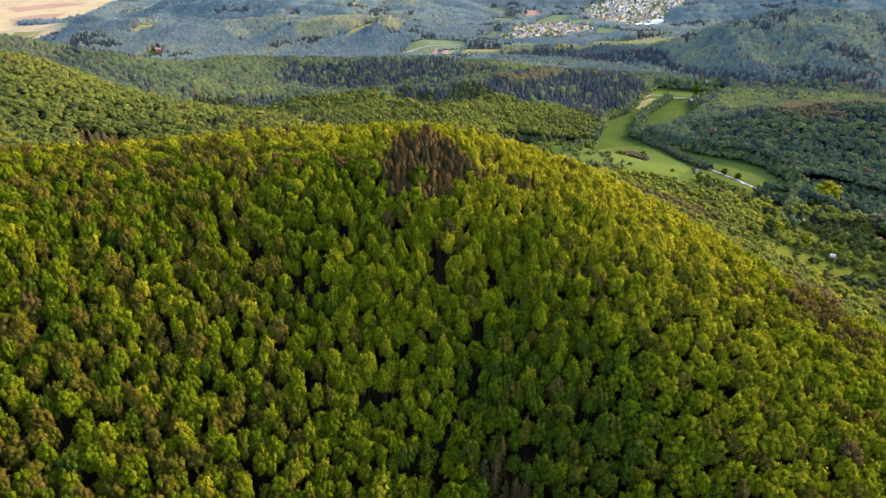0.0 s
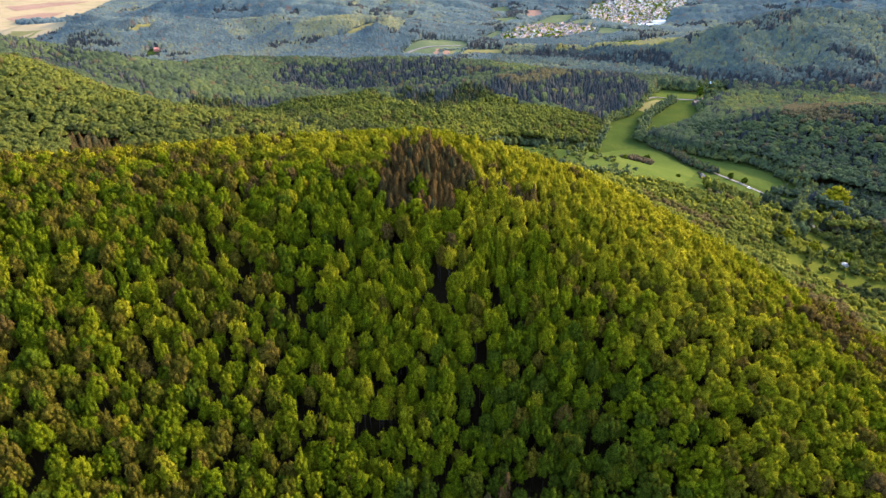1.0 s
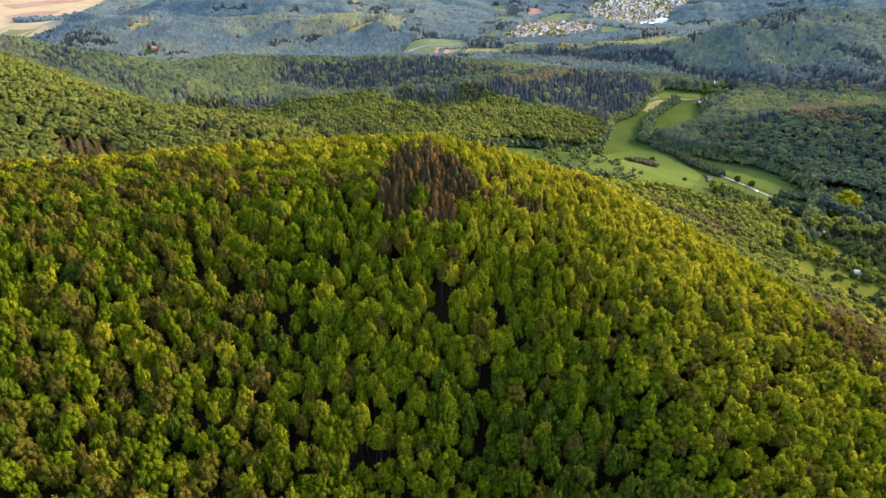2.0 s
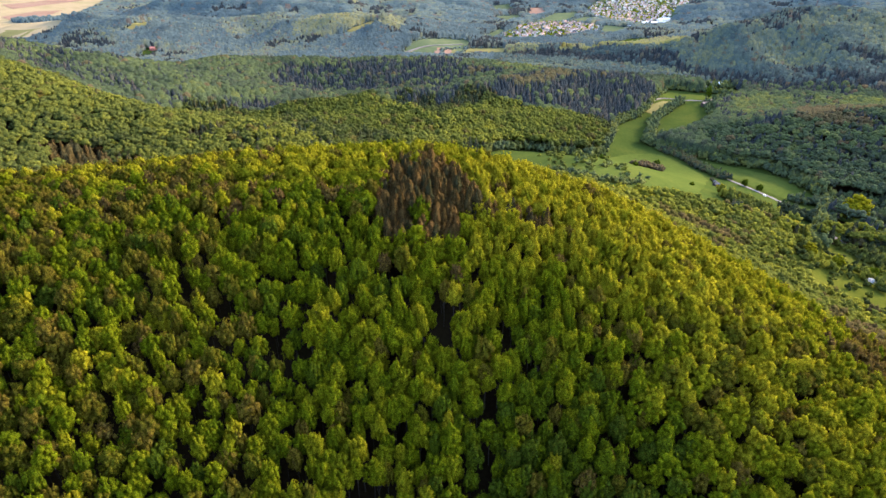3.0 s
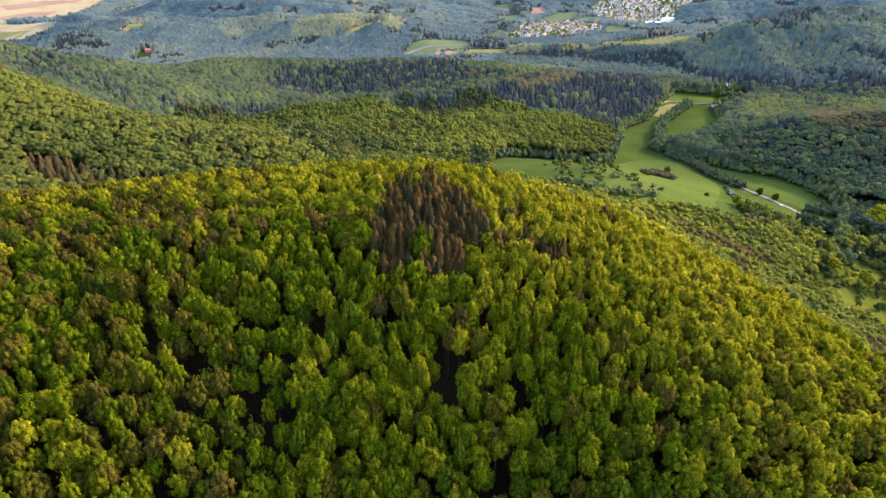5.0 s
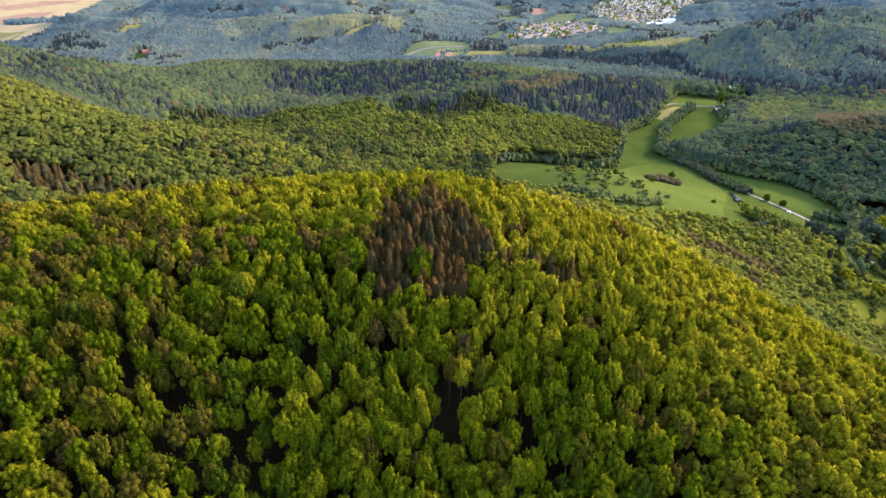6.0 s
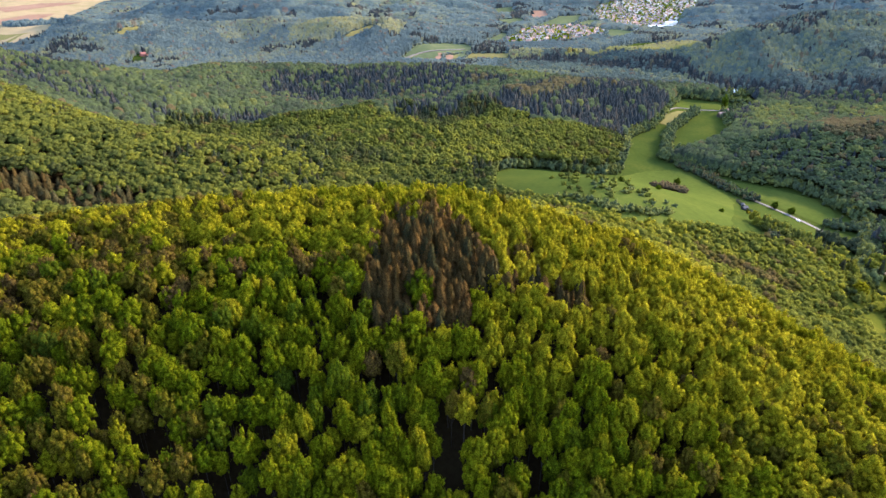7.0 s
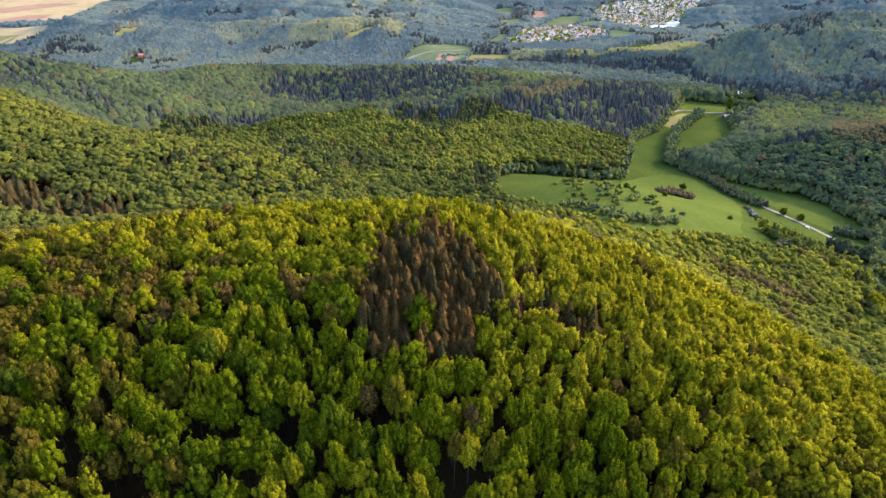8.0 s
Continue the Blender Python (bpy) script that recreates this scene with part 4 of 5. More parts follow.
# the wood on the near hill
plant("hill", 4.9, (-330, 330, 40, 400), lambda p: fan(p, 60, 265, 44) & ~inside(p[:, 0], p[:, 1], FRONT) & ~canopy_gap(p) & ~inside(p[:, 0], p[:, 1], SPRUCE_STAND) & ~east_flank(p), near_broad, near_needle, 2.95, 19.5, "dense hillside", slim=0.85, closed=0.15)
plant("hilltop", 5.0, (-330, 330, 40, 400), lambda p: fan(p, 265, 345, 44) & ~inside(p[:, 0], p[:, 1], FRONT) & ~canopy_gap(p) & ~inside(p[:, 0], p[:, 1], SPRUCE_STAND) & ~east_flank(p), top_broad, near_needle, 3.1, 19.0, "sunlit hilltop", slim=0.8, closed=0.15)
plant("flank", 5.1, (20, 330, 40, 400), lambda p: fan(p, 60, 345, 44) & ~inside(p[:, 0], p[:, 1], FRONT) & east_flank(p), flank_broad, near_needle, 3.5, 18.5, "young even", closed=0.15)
plant("spruce_stand", 3.6, (-40, 40, 235, 320), lambda p: inside(p[:, 0], p[:, 1], SPRUCE_STAND), near_broad, near_needle, 3.8, 19.5, "stand of brown", slim=0.9)
plant("slope", 6.7, (-120, 620, 150, 780), lambda p: fan(p, 345, 800) & ((p[:, 0] > -20) | (p[:, 1] <= 430)) & (np.hypot(p[:, 0], p[:, 1]) < hill_reach(p)), mid_broad, mid_needle, 4.8, 16.5, "dense wooded slope of", leaf=hill_leaf_mat, closed=0.15, slim=0.8)
plant("west_hill", 6.7, (-620, -20, 150, 780), lambda p: fan(p, 345, 800) & ((p[:, 0] < -120) | (p[:, 1] > 430)) & (np.hypot(p[:, 0], p[:, 1]) < hill_reach(p)), mid_broad, mid_needle, 5.3, 16.5, "olive-tinted western hillside of", leaf=hill_leaf_mat, closed=0.42, slim=0.8)
plant("valley_foot", 7.0, (-1150, 1150, 380, 1310), lambda p: side_foot(p) & fan(p, 630, 1300, 42) & (np.hypot(p[:, 0], p[:, 1]) >= hill_reach(p)), mid_broad, mid_needle, 5.2, 18.5, "fresh green lower hillside", slim=0.85, leaf=hill_leaf_mat, closed=0.25)
plant("valley_bank", 7.6, (330, 1000, 380, 830), lambda p: valley_bank(p) & fan(p, 630, 1300, 42) & (np.hypot(p[:, 0], p[:, 1]) >= hill_reach(p)), mid_broad, mid_needle, 5.8, 17.5, "dark lower hillside across the creek,", slim=0.8, pine=hazed_fir_mat, leaf=far_leaf_mat, closed=0.2)
plant("valley_side", 7.0, (-1150, 1150, 380, 1310), lambda p: ~side_foot(p) & ~valley_bank(p) & fan(p, 630, 1300, 42) & (np.hypot(p[:, 0], p[:, 1]) >= hill_reach(p)), far_broad, far_needle, 5.4, 18.5, "far hillside", slim=0.85, pine=hazed_fir_mat, leaf=far_leaf_mat, closed=0.4)
plant("far_hills", 7.7, (-2100, 2100, 800, 2250), lambda p: fan(p, 1300, 2200, 40) & ~far_ridge(p) & in_sight(p), dist_broad, dist_needle, 5.1, 17.5, "distant", slim=0.9, pine=hazed_fir_mat, leaf=hazed_wood_mat, closed=0.78)
plant("far_ridge", 7.7, (100, 2100, 800, 2250), lambda p: fan(p, 1300, 2200, 40) & far_ridge(p) & in_sight(p), dist_broad, dist_needle, 5.1, 17.5, "greener distant", slim=0.9, pine=hazed_fir_mat, leaf=hazed_ridge_leaf_mat, closed=0.78)
plant("remote_hills", 15.5, (-2600, 2600, 1500, 3700), lambda p: fan(p, 2200, 3600, 40) & in_sight(p), remote_broad, dist_needle, 11.4, 17.0, "remote", slim=0.9, pine=hazed_fir_mat, leaf=hazed_wood_mat, closed=0.8)
plant("screened_hills", 24.0, (-2800, 2800, 900, 3700), lambda p: fan(p, 1300, 3600, 43) & ~in_sight(p), hid_broad, dist_needle, 15.0, 19.0, "screened", leaf=hazed_wood_mat)
plant("below_path", 6.3, (-120, 120, -60, 190), lambda p: ~fan(p, 60, 5000, 45) & (np.hypot(p[:, 0], p[:, 1] - 30) < 95), mid_broad, mid_needle, 4.2, 19.5, "hillside below the flight,")
plant("under_path", 8.2, (-210, 210, -190, 190), lambda p: ~fan(p, 60, 5000, 45) & (np.hypot(p[:, 0], p[:, 1] - 20) < 190) & (np.hypot(p[:, 0], p[:, 1] - 30) >= 95), far_broad, far_needle, 5.2, 20.0, "hillside beside the flight,")
plant("behind", 9.6, (-330, 330, -300, 330), lambda p: ~fan(p, 60, 5000, 45) & (np.hypot(p[:, 0], p[:, 1] - 20) >= 190) & (np.hypot(p[:, 0], p[:, 1]) < 310), far_broad, far_needle, 6.3, 19.5, "hillside behind,")
plant("rear", 13.0, (-460, 460, -420, 330), lambda p: ~fan(p, 60, 5000, 45) & (np.hypot(p[:, 0], p[:, 1]) >= 310) & (np.hypot(p[:, 0], p[:, 1]) < 460), far_broad, far_needle, 6.6, 19.0, "remoter hillside behind,")

# single trees on the near slope, each with trunk and crown
broad_trees = []
for q in range(9):
    cv, cf, cn = crown_shape(46, 1, 220, 0.11, 0.4 if q < 7 else 0.06)
    tv, tf = trunk_shape(7, 5, 0.9)
    broad_trees.append((mesh_of("crown", cv * np.array([4.4, 4.4, 20.0]), cf, [leaf_tree_mat], smooth=True, normals=cn), mesh_of("trunk", tv * np.array([5.0, 5.0, 20.0]), tf, [bark_mat], smooth=True)))
needle_trees = []
for q in range(4):
    cv, cf, cn = conifer_shape(8, 7, 230)
    tv, tf = trunk_shape(6, 0, 0)
    needle_trees.append((mesh_of("crown", cv * np.array([2.4, 2.4, 22.0]), cf, [needle_tree_mat], smooth=True, normals=cn), mesh_of("trunk", tv * np.array([3.4, 3.4, 24.0]), tf, [bark_mat], smooth=True)))


def single_tree(x, y, kind, variant, tone, grow, wide):
    crown_me, trunk_me = (needle_trees if kind == "spruce" else broad_trees)[variant]
    tree = new(kind + "_tree")
    tree.empty_display_size = 1.0
    tree.matrix_world = pose(x, y, float(land(x, y)), random.uniform(-3, 3), random.uniform(-3, 3), random.uniform(0, 360)) @ Matrix.Diagonal((wide, wide, grow, 1))
    trunk = new("trunk", trunk_me)
    trunk.parent = tree
    crown = new("crown", crown_me)
    crown.parent = tree
    crown["tone"] = float(tone)
    look_of = "brown-needled spruce" if kind == "spruce" else "broadleaf tree"
    colour = "dark" if kind == "spruce" else "brownish budding" if tone < 0.2 else "mid-green" if tone < 0.5 else "yellow-green"
    tagged(tree, f"{colour} {look_of} in the dense wood on the hillside", "tree", "trees on the near slope")
    return tree


front = spots(-60, 60, 160, 246, 4.7)
front = front[inside(front[:, 0], front[:, 1], FRONT) & ~canopy_gap(front)]
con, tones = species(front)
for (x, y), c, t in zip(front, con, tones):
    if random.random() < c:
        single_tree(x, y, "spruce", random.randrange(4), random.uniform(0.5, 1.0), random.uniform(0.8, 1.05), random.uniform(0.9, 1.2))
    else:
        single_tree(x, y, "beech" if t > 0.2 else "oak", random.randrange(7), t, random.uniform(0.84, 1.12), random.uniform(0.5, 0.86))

# houses
def box(bm, x0, x1, y0, y1, z0, z1):
    m = Matrix.LocRotScale(((x0 + x1) / 2, (y0 + y1) / 2, (z0 + z1) / 2), None, (x1 - x0, y1 - y0, z1 - z0))
    bmesh.ops.create_cube(bm, size=1.0, matrix=m)


def gable(bm, w, d, z, rise, eave=0.5, thick=0.3):
    """A pitched roof with eaves, over walls w by d."""
    a, b = w / 2 + eave, d / 2 + eave
    drop = rise * eave / (d / 2)
    sect = [(-b, z - drop), (0, z + rise), (b, z - drop), (b, z - drop + thick), (0, z + rise + thick), (-b, z - drop + thick)]
    rows = [[bm.verts.new((x, yy, zz)) for yy, zz in sect] for x in (-a, a)]
    for s in range(6):
        t = (s + 1) % 6
        bm.faces.new((rows[0][s], rows[0][t], rows[1][t], rows[1][s]))
    for row in rows:
        bm.faces.new((row[0], row[1], row[4], row[5]))
        bm.faces.new((row[1], row[2], row[3], row[4]))
    bmesh.ops.recalc_face_normals(bm, faces=bm.faces)


def house(w, d, h, rise, roof_mat, label):
    base = new("house")
    bm = bmesh.new()
    box(bm, -w / 2, w / 2, -d / 2, d / 2, -2.0, h)
    vs = [bm.verts.new((x, y, z)) for x in (-w / 2, w / 2) for y, z in ((-d / 2, h), (d / 2, h), (0, h + rise))]
    bm.faces.new(vs[0:3]), bm.faces.new(vs[3:6])
    part("wall", bm, wall_mat, base)
    bm = bmesh.new()
    gable(bm, w, d, h, rise)
    roof = part("roof", bm, roof_mat, base)
    bm = bmesh.new()
    box(bm, w * 0.2, w * 0.2 + 0.8, -0.4, 0.4, h + rise * 0.7, h + rise + 1.2)
    part("chimney", bm, tile_mat, roof)
    return tagged(base, label, "house")


kinds = [house(11, 9, 5.6, 3.6, tile_mat, "white plastered house with red tiled roof in the town"), house(13, 9.5, 6.0, 3.4, slate_mat, "white plastered house with grey roof in the town"),
         house(15, 10, 7.4, 3.8, tile_mat, "larger pale house with red tiled roof in the town"), house(10, 8.5, 5.0, 3.2, slate_mat, "small pale house with grey roof in the town")]
used = [False] * 4
homes = []
for outline in VILLAGES:
    us, vs = [q[0] for q in outline], [q[1] for q in outline]
    p = spots(min(us), max(us), min(vs), max(vs), 17.5)
    p = p[in_village(p) & (rng.uniform(0, 1, len(p)) < 0.62)]
    homes += [tuple(q) for q in p]
random.shuffle(homes)
for x, y in homes[:285]:
    q = random.choice((0, 0, 1, 2, 3))
    m = pose(x, y, float(land(x, y)) + 0.2, 0, 0, random.choice((20, 110, 35, 125)) + random.uniform(-8, 8))
    if used[q]:
        copy_thing(kinds[q], m)["group"] = "houses of the town"
    else:
        kinds[q].matrix_world, used[q] = m, True
        kinds[q]["group"] = "houses of the town"
# the remaining, smaller houses of the town, too many to tell apart
V, F, I, n = [], [], [], 0
for x, y in homes[285:760]:
    w, d, h, rise, a = random.uniform(4, 7), random.uniform(4, 5), random.uniform(4.5, 7), random.uniform(2.5, 4), random.choice((20, 110, 35, 125)) * 0.01745
    z = float(land(x, y))
    for sx, sy, sz in ((-1, -1, -2), (1, -1, -2), (1, 1, -2), (-1, 1, -2), (-1, -1, h), (1, -1, h), (1, 1, h), (-1, 1, h), (-1, 0, h + rise), (1, 0, h + rise), (-1.1, -1.15, h), (1.1, -1.15, h), (1.1, 1.15, h), (-1.1, 1.15, h), (-1.1, 0, h + rise + 0.3), (1.1, 0, h + rise + 0.3)):
        px, py = sx * w, sy * d
        V.append((x + px * math.cos(a) - py * math.sin(a), y + px * math.sin(a) + py * math.cos(a), z + sz))
    walls = [(0, 1, 5), (0, 5, 4), (1, 2, 6), (1, 6, 5), (2, 3, 7), (2, 7, 6), (3, 0, 4), (3, 4, 7), (4, 7, 8), (6, 5, 9)]
    roof = [(10, 11, 15), (10, 15, 14), (12, 13, 14), (12, 14, 15)]
    F += [tuple(n + q for q in t) for t in walls + roof]
    I += [0] * len(walls) + [random.choice((1, 1, 2))] * len(roof)
    n += 16
tagged(new("town_houses", mesh_of("town_houses", V, F, [wall_mat, tile_mat, slate_mat], I)), "dense white houses with red and grey roofs filling the town", "houses", kind="stuff")
# trees and hedges between the houses
p = spots(0, 1200, 1800, 2900, 17.0)
p = p[in_village(p) & (rng.uniform(0, 1, len(p)) < 0.75)]
n = len(p)
forest("garden_trees", dist_broad, p, rng.uniform(2.5, 5.5, n), rng.uniform(7, 12, n), rng.uniform(0.3, 0.7, n), [leaf_mat], "garden trees between the houses of the town")


def hall(x, y, w, d, h, turn):
    base = new("industrial_hall")
    bm = bmesh.new()
    box(bm, -w / 2, w / 2, -d / 2, d / 2, -3, h)
    part("wall", bm, wall_mat, base)
    bm = bmesh.new()
    box(bm, -w / 2 - 0.4, w / 2 + 0.4, -d / 2 - 0.4, d / 2 + 0.4, h, h + 0.6)
    for q in range(5):
        box(bm, -w / 2 + (q + 0.4) * w / 5, -w / 2 + (q + 0.6) * w / 5, -d / 2 + 3, d / 2 - 3, h + 0.6, h + 1.4)
    part("roof", bm, metal_mat, base)
    base.matrix_world = pose(x, y, float(land(x, y)), 0, 0, turn)
    return tagged(base, "long pale industrial hall with flat metal roof", "hall", "halls by the town")


for args in ((725, 2205, 110, 40, 10, 12), (643, 2152, 90, 35, 9, 10), (766, 2230, 70, 30, 9, 8), (619, 2240, 60, 25, 8, 5)):
    hall(*args)

# ---- the valley: hedges, single trees, shed, farm, cars ----
def hedge(name, pts, width, step, size, tall, tone0, tone1, label, shapes=None, con=False, leaf=None):
    """A row of bushes or trees along a line."""
    xs, ys = [q[0] for q in pts], [q[1] for q in pts]
    p = spots(min(xs) - width, max(xs) + width, min(ys) - width, max(ys) + width, step)
    p = p[along(p[:, 0], p[:, 1], pts) < width / 2]
    n = len(p)
    forest(name, shapes or bush_broad, p, size * rng.uniform(0.7, 1.3, n), tall * rng.uniform(0.65, 1.25, n), rng.uniform(tone0, tone1, n), [needle_mat if con else leaf or far_leaf_mat, bark_mat], label, lift=0.3, closed=0.3)


rim = OPEN["valley_grass"][2]
skirt_broad = [bare(crown_shape(3, 0, 4, 0.4, 0.0)) for _ in range(6)]
hedge("wood_edge", rim[:27], 17, 6.5, 4.2, 10.0, 0.36, 0.62, "bushes along the edge of the woods")
for field in ("far_field", "dale_meadow", "pale_glade", "hillside_glade", "bright_strip", "dale_fields", "castle_green", "ridge_glade", "village_green", "village_meadow", "town_strip", "town_meadow", "far_meadow"):
    edge = OPEN[field][2]
    hedge("field_edge", edge + edge[:1], 9, 8.0, 5.0, 8.0, 0.42, 0.6, "bushes and trees round the far fields", skirt_broad, leaf=hazed_wood_mat)
hedge("plain_trees", [(-1180, 2330), (-1330, 2330), (-1450, 2300)], 130, 14.0, 9.5, 15.0, 0.35, 0.52, "tongue of woodland reaching into the far plain", remote_broad, leaf=hazed_wood_mat)
hedge("plain_copse", [(-1280, 2560), (-1420, 2520)], 50, 16.0, 9.0, 13.0, 0.35, 0.5, "copse on the far plain", remote_broad, leaf=hazed_wood_mat)
hedge("creek_hedge", [(279, 791), (293, 757), (297, 709), (308, 673)], 13, 3.6, 2.6, 7.0, 0.12, 0.5, "brownish green hedge of shrubs along the creek")
hedge("creek_trees", [(270, 823), (300, 799), (323, 768), (359, 736), (379, 713), (391, 677), (393, 647)], 20, 6.0, 4.2, 12.0, 0.36, 0.54, "dense row of grey-green trees along the creek")
hedge("bank_trees", [(272, 819), (289, 876), (311, 934), (336, 975), (395, 1056)], 13, 5.5, 3.8, 11.0, 0.36, 0.54, "row of trees between two meadows")
hedge("grove", [(307, 835), (325, 815), (352, 793)], 34, 6.0, 4.2, 13.0, 0.36, 0.52, "grove of dark green broadleaf trees")
hedge("track_trees", [(219, 869), (262, 933), (299, 971)], 11, 5.5, 3.4, 9.0, 0.34, 0.6, "bushes along the farm track")
hedge("orchard_edge", [(92, 736), (126, 739), (159, 747), (183, 747)], 22, 6.0, 3.8, 10.0, 0.48, 0.62, "bright trees along the upper edge of the meadow")
hedge("meadow_bushes", [(116, 597), (128, 568), (135, 546), (112, 542)], 60, 15.0, 2.6, 4.5, 0.4, 0.62, "scattered orchard bushes on the meadow", leaf=hill_leaf_mat)
hedge("lower_bushes", [(86, 523), (106, 503), (118, 491), (154, 501)], 12, 6.0, 2.8, 5.0, 0.4, 0.62, "dark bushes at the lower edge of the meadow")
hedge("slope_bushes", [(129, 557), (140, 533), (155, 527)], 34, 15.0, 2.4, 4.0, 0.4, 0.62, "scattered bushes on the sloping meadow")
hedge("brown_copse", [(203, 644), (217, 646)], 22, 4.2, 2.8, 6.5, 0.0, 0.12, "round copse of still brown budding shrubs")
hedge("thuja_hedge", [(297, 527), (300, 510), (312, 505), (334, 531), (340, 553)], 7, 2.6, 2.3, 6.5, 0.0, 0.2, "curved row of dark clipped evergreens", con=True)
hedge("thuja_grove", [(317, 558), (335, 553)], 18, 5.5, 3.8, 10.0, 0.1, 0.35, "group of dark evergreens beside the road", con=True)
hedge("thicket", [(258, 548), (280, 532), (296, 506), (284, 484), (262, 492)], 28, 6.0, 3.8, 10.0, 0.42, 0.7, "thicket of mixed trees below the meadow", leaf=hill_leaf_mat)
hedge("bend_thicket", [(326, 492), (350, 482), (372, 494), (402, 506)], 14, 6.0, 3.0, 6.0, 0.36, 0.58, "low trees round the road bend", leaf=hill_leaf_mat)
hedge("shed_hedge", [(288, 662), (278, 620), (268, 581)], 3.0, 2.0, 1.3, 2.6, 0.2, 0.4, "low dark hedge round the shed plot")
hedge("dark_bushes", [(251, 526), (270, 536), (291, 548)], 9, 4.0, 2.6, 6.0, 0.2, 0.4, "dark bushes below the shed")
hedge("road_bushes", [(352, 500), (372, 508), (396, 536)], 16, 6.0, 3.4, 7.0, 0.15, 0.5, "grey-green trees beside the road bend")
hedge("bank_willows", [(352, 606), (368, 604), (384, 594)], 14, 5.0, 3.6, 9.0, 0.3, 0.45, "pale grey-green willows on the creek bank")
hedge("orchard_scrub", [(245, 440), (270, 425), (300, 405), (325, 385)], 60, 17.0, 3.0, 6.0, 0.3, 0.66, "scattered shrubs and small trees on the rough slope", leaf=hill_leaf_mat)
hedge("orchard_trees", [(262, 470), (285, 452), (310, 440), (335, 428), (355, 405)], 22, 8.0, 3.2, 7.5, 0.35, 0.72, "yellow-green fruit trees and bushes on the meadow", leaf=hill_leaf_mat)
hedge("orchard_bushes", [(300, 478), (325, 462), (352, 446), (375, 430)], 14, 8.0, 2.8, 6.0, 0.3, 0.6, "bushes along the orchard meadow", leaf=hill_leaf_mat)
hedge("parking_trees", [(345, 480), (372, 468), (400, 455), (420, 470)], 18, 6.5, 3.8, 9.0, 0.3, 0.6, "trees round the car park", leaf=hill_leaf_mat)
hedge("bank_scrub", [(424, 600), (446, 556), (432, 512)], 66, 7.0, 3.7, 8.0, 0.27, 0.5, "grey-green bushes and low trees on the creek bank")
hedge("roadside_hedge", [(336, 478), (350, 458), (366, 440)], 11, 4.2, 2.8, 6.0, 0.3, 0.5, "bushes screening the road beside the meadow", leaf=hill_leaf_mat)
hedge("far_bank_trees", [(420, 985), (445, 1050), (470, 1075), (545, 1062), (600, 1060)], 20, 6.5, 4.0, 11.0, 0.3, 0.55, "trees where the side valley opens")
hedge("farm_trees", [(395, 1200), (450, 1215), (500, 1195), (560, 1180)], 26, 7.0, 4.4, 11.0, 0.42, 0.58, "grey-green trees along the foot of the far hill")

SINGLES = [(318, 648, 0.34, 3.6, 8.5), (328, 634, 0.36, 3.6, 8.0), (392, 574, 0.68, 11.0, 23.0), (379, 566, 0.66, 9.0, 20.0), (376, 522, 0.4, 6.5, 13.0), (246, 713, 0.35, 3.6, 8.0), (268, 600, 0.2, 2.0, 4.0), (300, 452, 0.6, 5.0, 11.0), (283, 462, 0.7, 5.2, 12.0), (325, 446, 0.4, 4.6, 9.0), (452, 1085, 0.35, 5.0, 24.0), (200, 640, 0.3, 2.4, 4.5), (180, 590, 0.4, 2.6, 5.0), (224, 560, 0.4, 2.2, 4.0), (150, 600, 0.35, 2.8, 5.5)]
for q, (x, y, t, r, h) in enumerate(SINGLES):
    tree = single_tree(x, y, "meadow", 7 + q % 2, t, h / 20.0, r / 4.4)
    tagged(tree, ("big yellow-green tree by the creek" if r > 6.8 else "round dark green tree standing free on the meadow"), "tree", "trees in the valley meadows")

blossom_mat = foliage("white_blossom", [(0.0, (0.6, 0.58, 0.55)), (1.0, (0.75, 0.74, 0.7))], by_object=True, glow=0.2)
bush = new("blossom_bush")
bush.matrix_world = pose(316, 434, float(land(316, 434)) - 1.0) @ Matrix.Diagonal((0.75, 0.75, 0.32, 1))
for name, me in (("trunk", broad_trees[0][1]), ("crown", broad_trees[3][0].copy())):
    ob = new(name, me)
    ob.parent = bush
    if name == "crown":
        me.materials[0] = blossom_mat
        ob["tone"] = 0.5
tagged(bush, "white blossoming bush on the orchard meadow", "bush")


def place(base, x, y, turn, up=0.9):
    base.matrix_world = pose(x, y, float(land(x, y)) + up, 0, 0, turn)
    return base


def window(parent, x, y, z, w, h, ny):
    bm = bmesh.new()
    box(bm, x - w / 2, x + w / 2, y - 0.05, y + 0.05 + 0.02 * ny, z, z + h)
    return part("window", bm, glass_mat, parent, "dark window pane")


def building(name, w, d, h, rise, walls, roof_m, label, category, panes=3):
    base = new(name)
    bm = bmesh.new()
    box(bm, -w / 2, w / 2, -d / 2, d / 2, -2.0, h)
    vs = [bm.verts.new((x, y, z)) for x in (-w / 2, w / 2) for y, z in ((-d / 2, h), (d / 2, h), (0, h + rise))]
    bm.faces.new(vs[0:3]), bm.faces.new(vs[3:6])
    wall = part("wall", bm, walls, base)
    for q in range(panes):
        for side in (-1, 1):
            window(wall, -w / 2 + (q + 0.5) * w / panes, side * (d / 2 + 0.03), 1.1, 1.1, 1.3, side)
    bm = bmesh.new()
    gable(bm, w, d, h, rise)
    part("roof", bm, roof_m, base)
    bm = bmesh.new()
    box(bm, -0.55, 0.55, -d / 2 - 0.08, -d / 2 + 0.02, 0, 2.1)
    part("door", bm, slate_mat, base, "plain dark door")
    return tagged(base, label, category)


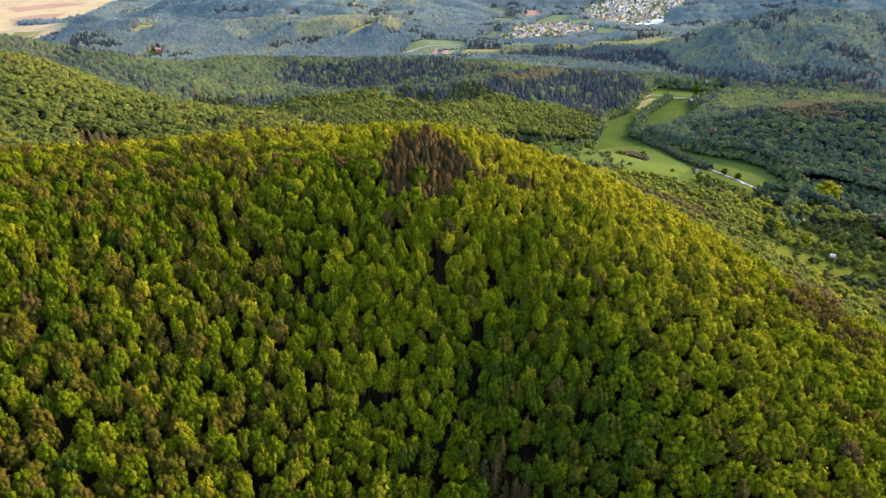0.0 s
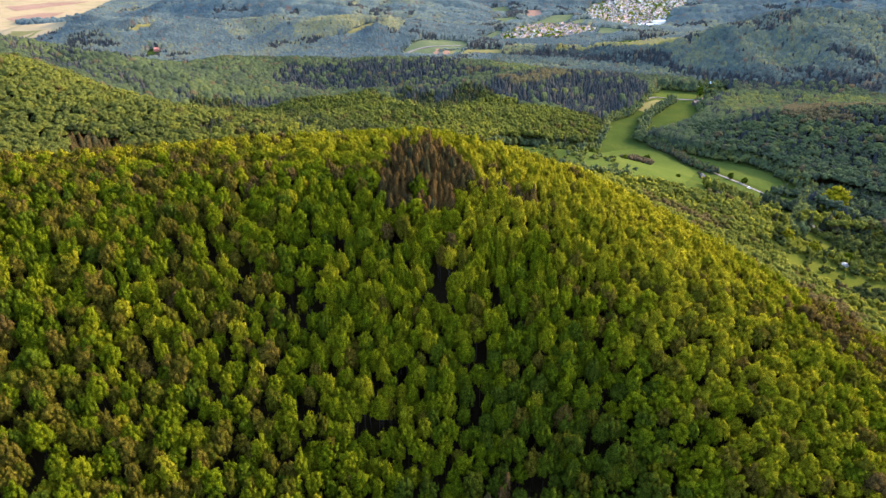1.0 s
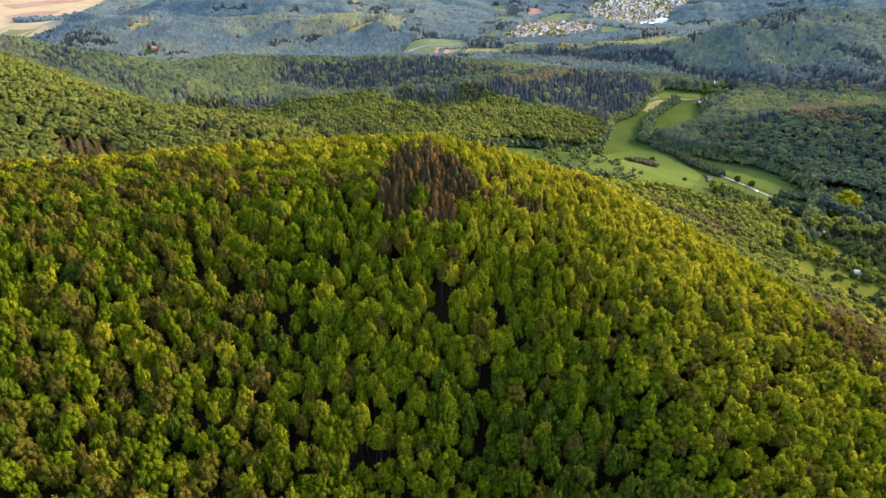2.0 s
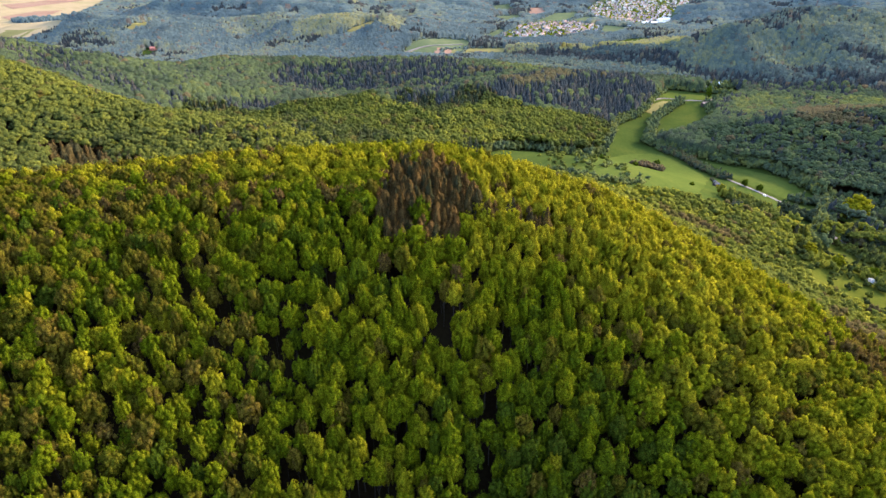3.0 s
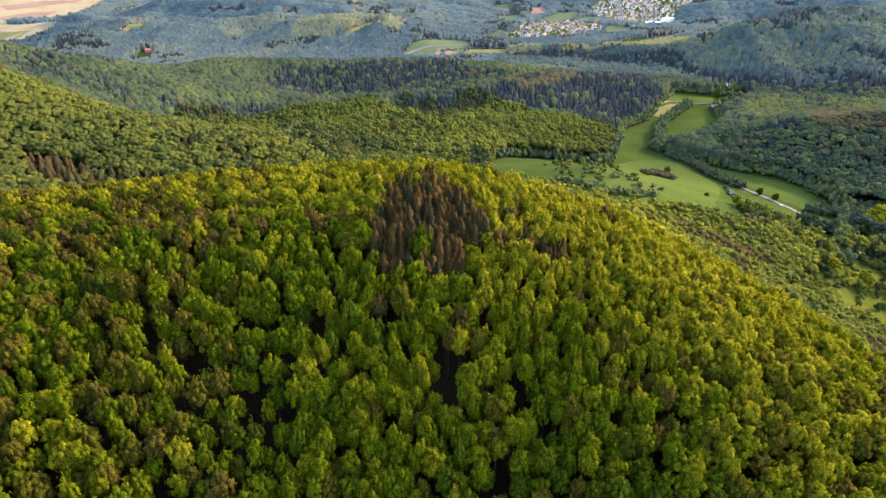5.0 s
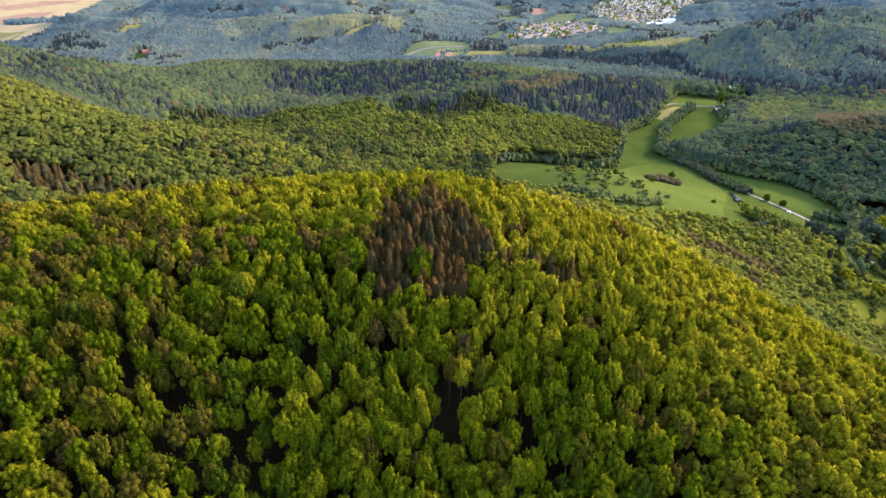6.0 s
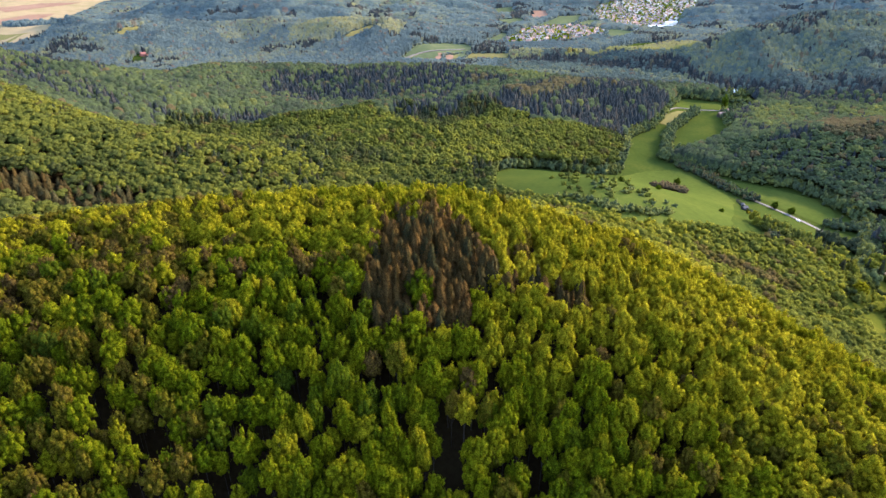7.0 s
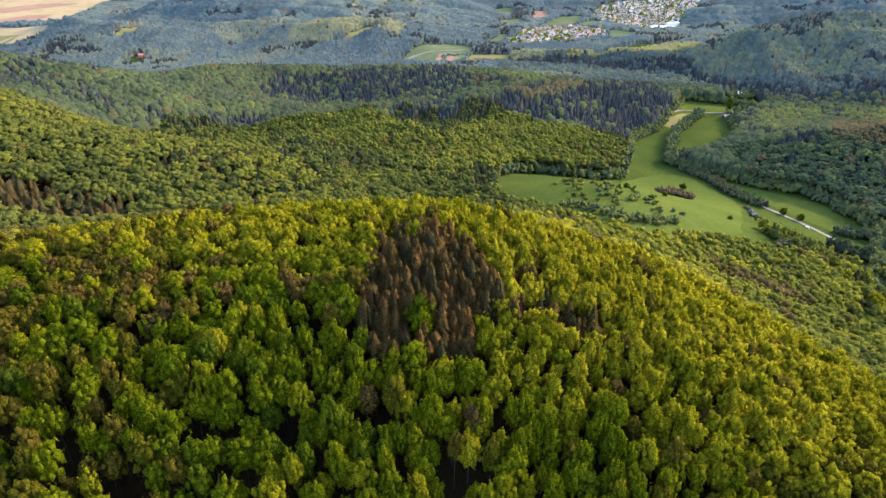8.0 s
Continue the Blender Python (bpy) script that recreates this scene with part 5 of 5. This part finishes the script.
place(building("shed", 5.2, 3.6, 2.3, 1.1, bark_mat, slate_mat, "wooden garden shed with grey roof inside a hedge", "shed"), 274, 619, 25)
place(building("hut", 4, 3, 2.2, 1.0, bark_mat, slate_mat, "small wooden hut beside the shed", "hut", 1), 280, 634, 70)
for x, y, turn, w, d, roof_m in ((494, 1200, 15, 16, 9, slate_mat), (508, 1206, 20, 14, 9, slate_mat), (518, 1198, 100, 16, 9, metal_mat)):
    place(building("farmhouse", w, d, 5.5, 3.2, wall_mat, roof_m, "white farm building at the foot of the wooded hill", "farmhouse", 4), x, y, turn)
for x, y, turn, roof_m in ((441, 1058, 10, tile_mat), (452, 1049, 95, tile_mat), (471, 1072, 20, slate_mat), (487, 1061, 60, slate_mat), (428, 1037, 15, tile_mat)):
    place(building("valley_house", 11, 8, 4.5, 3.2, bark_mat, roof_m, "small dark timber house among trees on the valley floor", "house"), x, y, turn)
place(building("barn", 18, 8, 4.0, 2.0, wall_mat, metal_mat, "long pale barn roof in a clearing on the ridge", "barn", 2), 83, 1194, 30, 0.5)

# red sandstone castle above the woods
castle = new("castle")
bm = bmesh.new()
box(bm, -11, 11, -8, 8, -6, 24)
bmesh.ops.bevel(bm, geom=bm.edges[:], offset=0.5, segments=1, affect="EDGES")
part("keep", bm, sandstone_mat, castle)
bm = bmesh.new()
box(bm, 11, 24, -6, 6, -6, 17)
box(bm, -18, -11, -5, 5, -6, 14)
part("wing", bm, sandstone_mat, castle)
bm = bmesh.new()
gable(bm, 22, 16, 24, 6)
part("roof", bm, sandstone_mat, castle)
for q in range(4):
    window(castle, -8 + 5.3 * q, -8.03, 14, 1.4, 2.4, -1)
place(castle, -699, 1541, 12, -3)
castle.matrix_world = castle.matrix_world @ Matrix.Diagonal((0.5, 0.7, 0.45, 1))
tagged(castle, "red sandstone castle rising over the woods", "castle")

tower = new("lookout_tower")
bm = bmesh.new()
bmesh.ops.create_cone(bm, cap_ends=True, segments=12, radius1=1.9, radius2=1.5, depth=34, matrix=Matrix.Translation((0, 0, 15)))
part("shaft", bm, slate_mat, tower)
bm = bmesh.new()
bmesh.ops.create_cone(bm, cap_ends=True, segments=12, radius1=2.6, radius2=2.6, depth=1.2, matrix=Matrix.Translation((0, 0, 32.5)))
part("platform", bm, slate_mat, tower)
place(tower, 832, 1495, 0)
tagged(tower, "pale lookout tower on the wooded hilltop", "tower")


def car(paint, x, y, turn, label):
    base = new("car")
    bm = bmesh.new()
    box(bm, -2.1, 2.1, -0.87, 0.87, 0.35, 0.85)
    bmesh.ops.bevel(bm, geom=bm.edges[:], offset=0.14, segments=2, affect="EDGES")
    body = part("body", bm, paint, base)
    bm = bmesh.new()
    rows = [[bm.verts.new((a, b, c)) for a, b, c in ((-1.5, s * 0.8, 0.84), (1.0, s * 0.8, 0.84), (0.45, s * 0.68, 1.42), (-1.1, s * 0.68, 1.42))] for s in (-1, 1)]
    bm.faces.new(rows[0]), bm.faces.new(rows[1][::-1])
    for q in range(4):
        bm.faces.new((rows[0][q], rows[1][q], rows[1][(q + 1) % 4], rows[0][(q + 1) % 4]))
    bmesh.ops.recalc_face_normals(bm, faces=bm.faces)
    part("cabin", bm, glass_mat, base)
    bm = bmesh.new()
    box(bm, -1.08, 0.43, -0.69, 0.69, 1.41, 1.47)
    part("roof", bm, paint, base)
    for wx in (-1.35, 1.3):
        for wy in (-0.85, 0.85):
            bm = bmesh.new()
            bmesh.ops.create_cone(bm, cap_ends=True, segments=12, radius1=0.33, radius2=0.33, depth=0.22, matrix=pose(wx, wy, 0.33, 90))
            part("wheel", bm, tyre_mat, base)
    place(base, x, y, turn, 1.3)
    return tagged(base, label, "car", "cars parked in the valley")


lot = [(352, 436), (372, 452), (402, 432), (384, 414)]
sheet("car_park", road_mat, "pale gravel car park beside the meadow", lot, 5)["category"] = "car park"
for q in range(5):
    car(car_mats[q % 4], 360 + 6.5 * q, 440 + 1.5 * (q % 2) - 2.2 * q, 65, ("white", "silver", "dark", "red")[q % 4] + " car parked on the pale gravel")
for q in range(4):
    car(car_mats[(q * 2 + 1) % 4], 374 + 5.5 * q, 488 - 1.2 * q, 80, ("silver", "red", "silver", "red")[q] + " car parked under the trees")
car(car_mats[0], 322, 612, 98, "white car driving on the valley road")
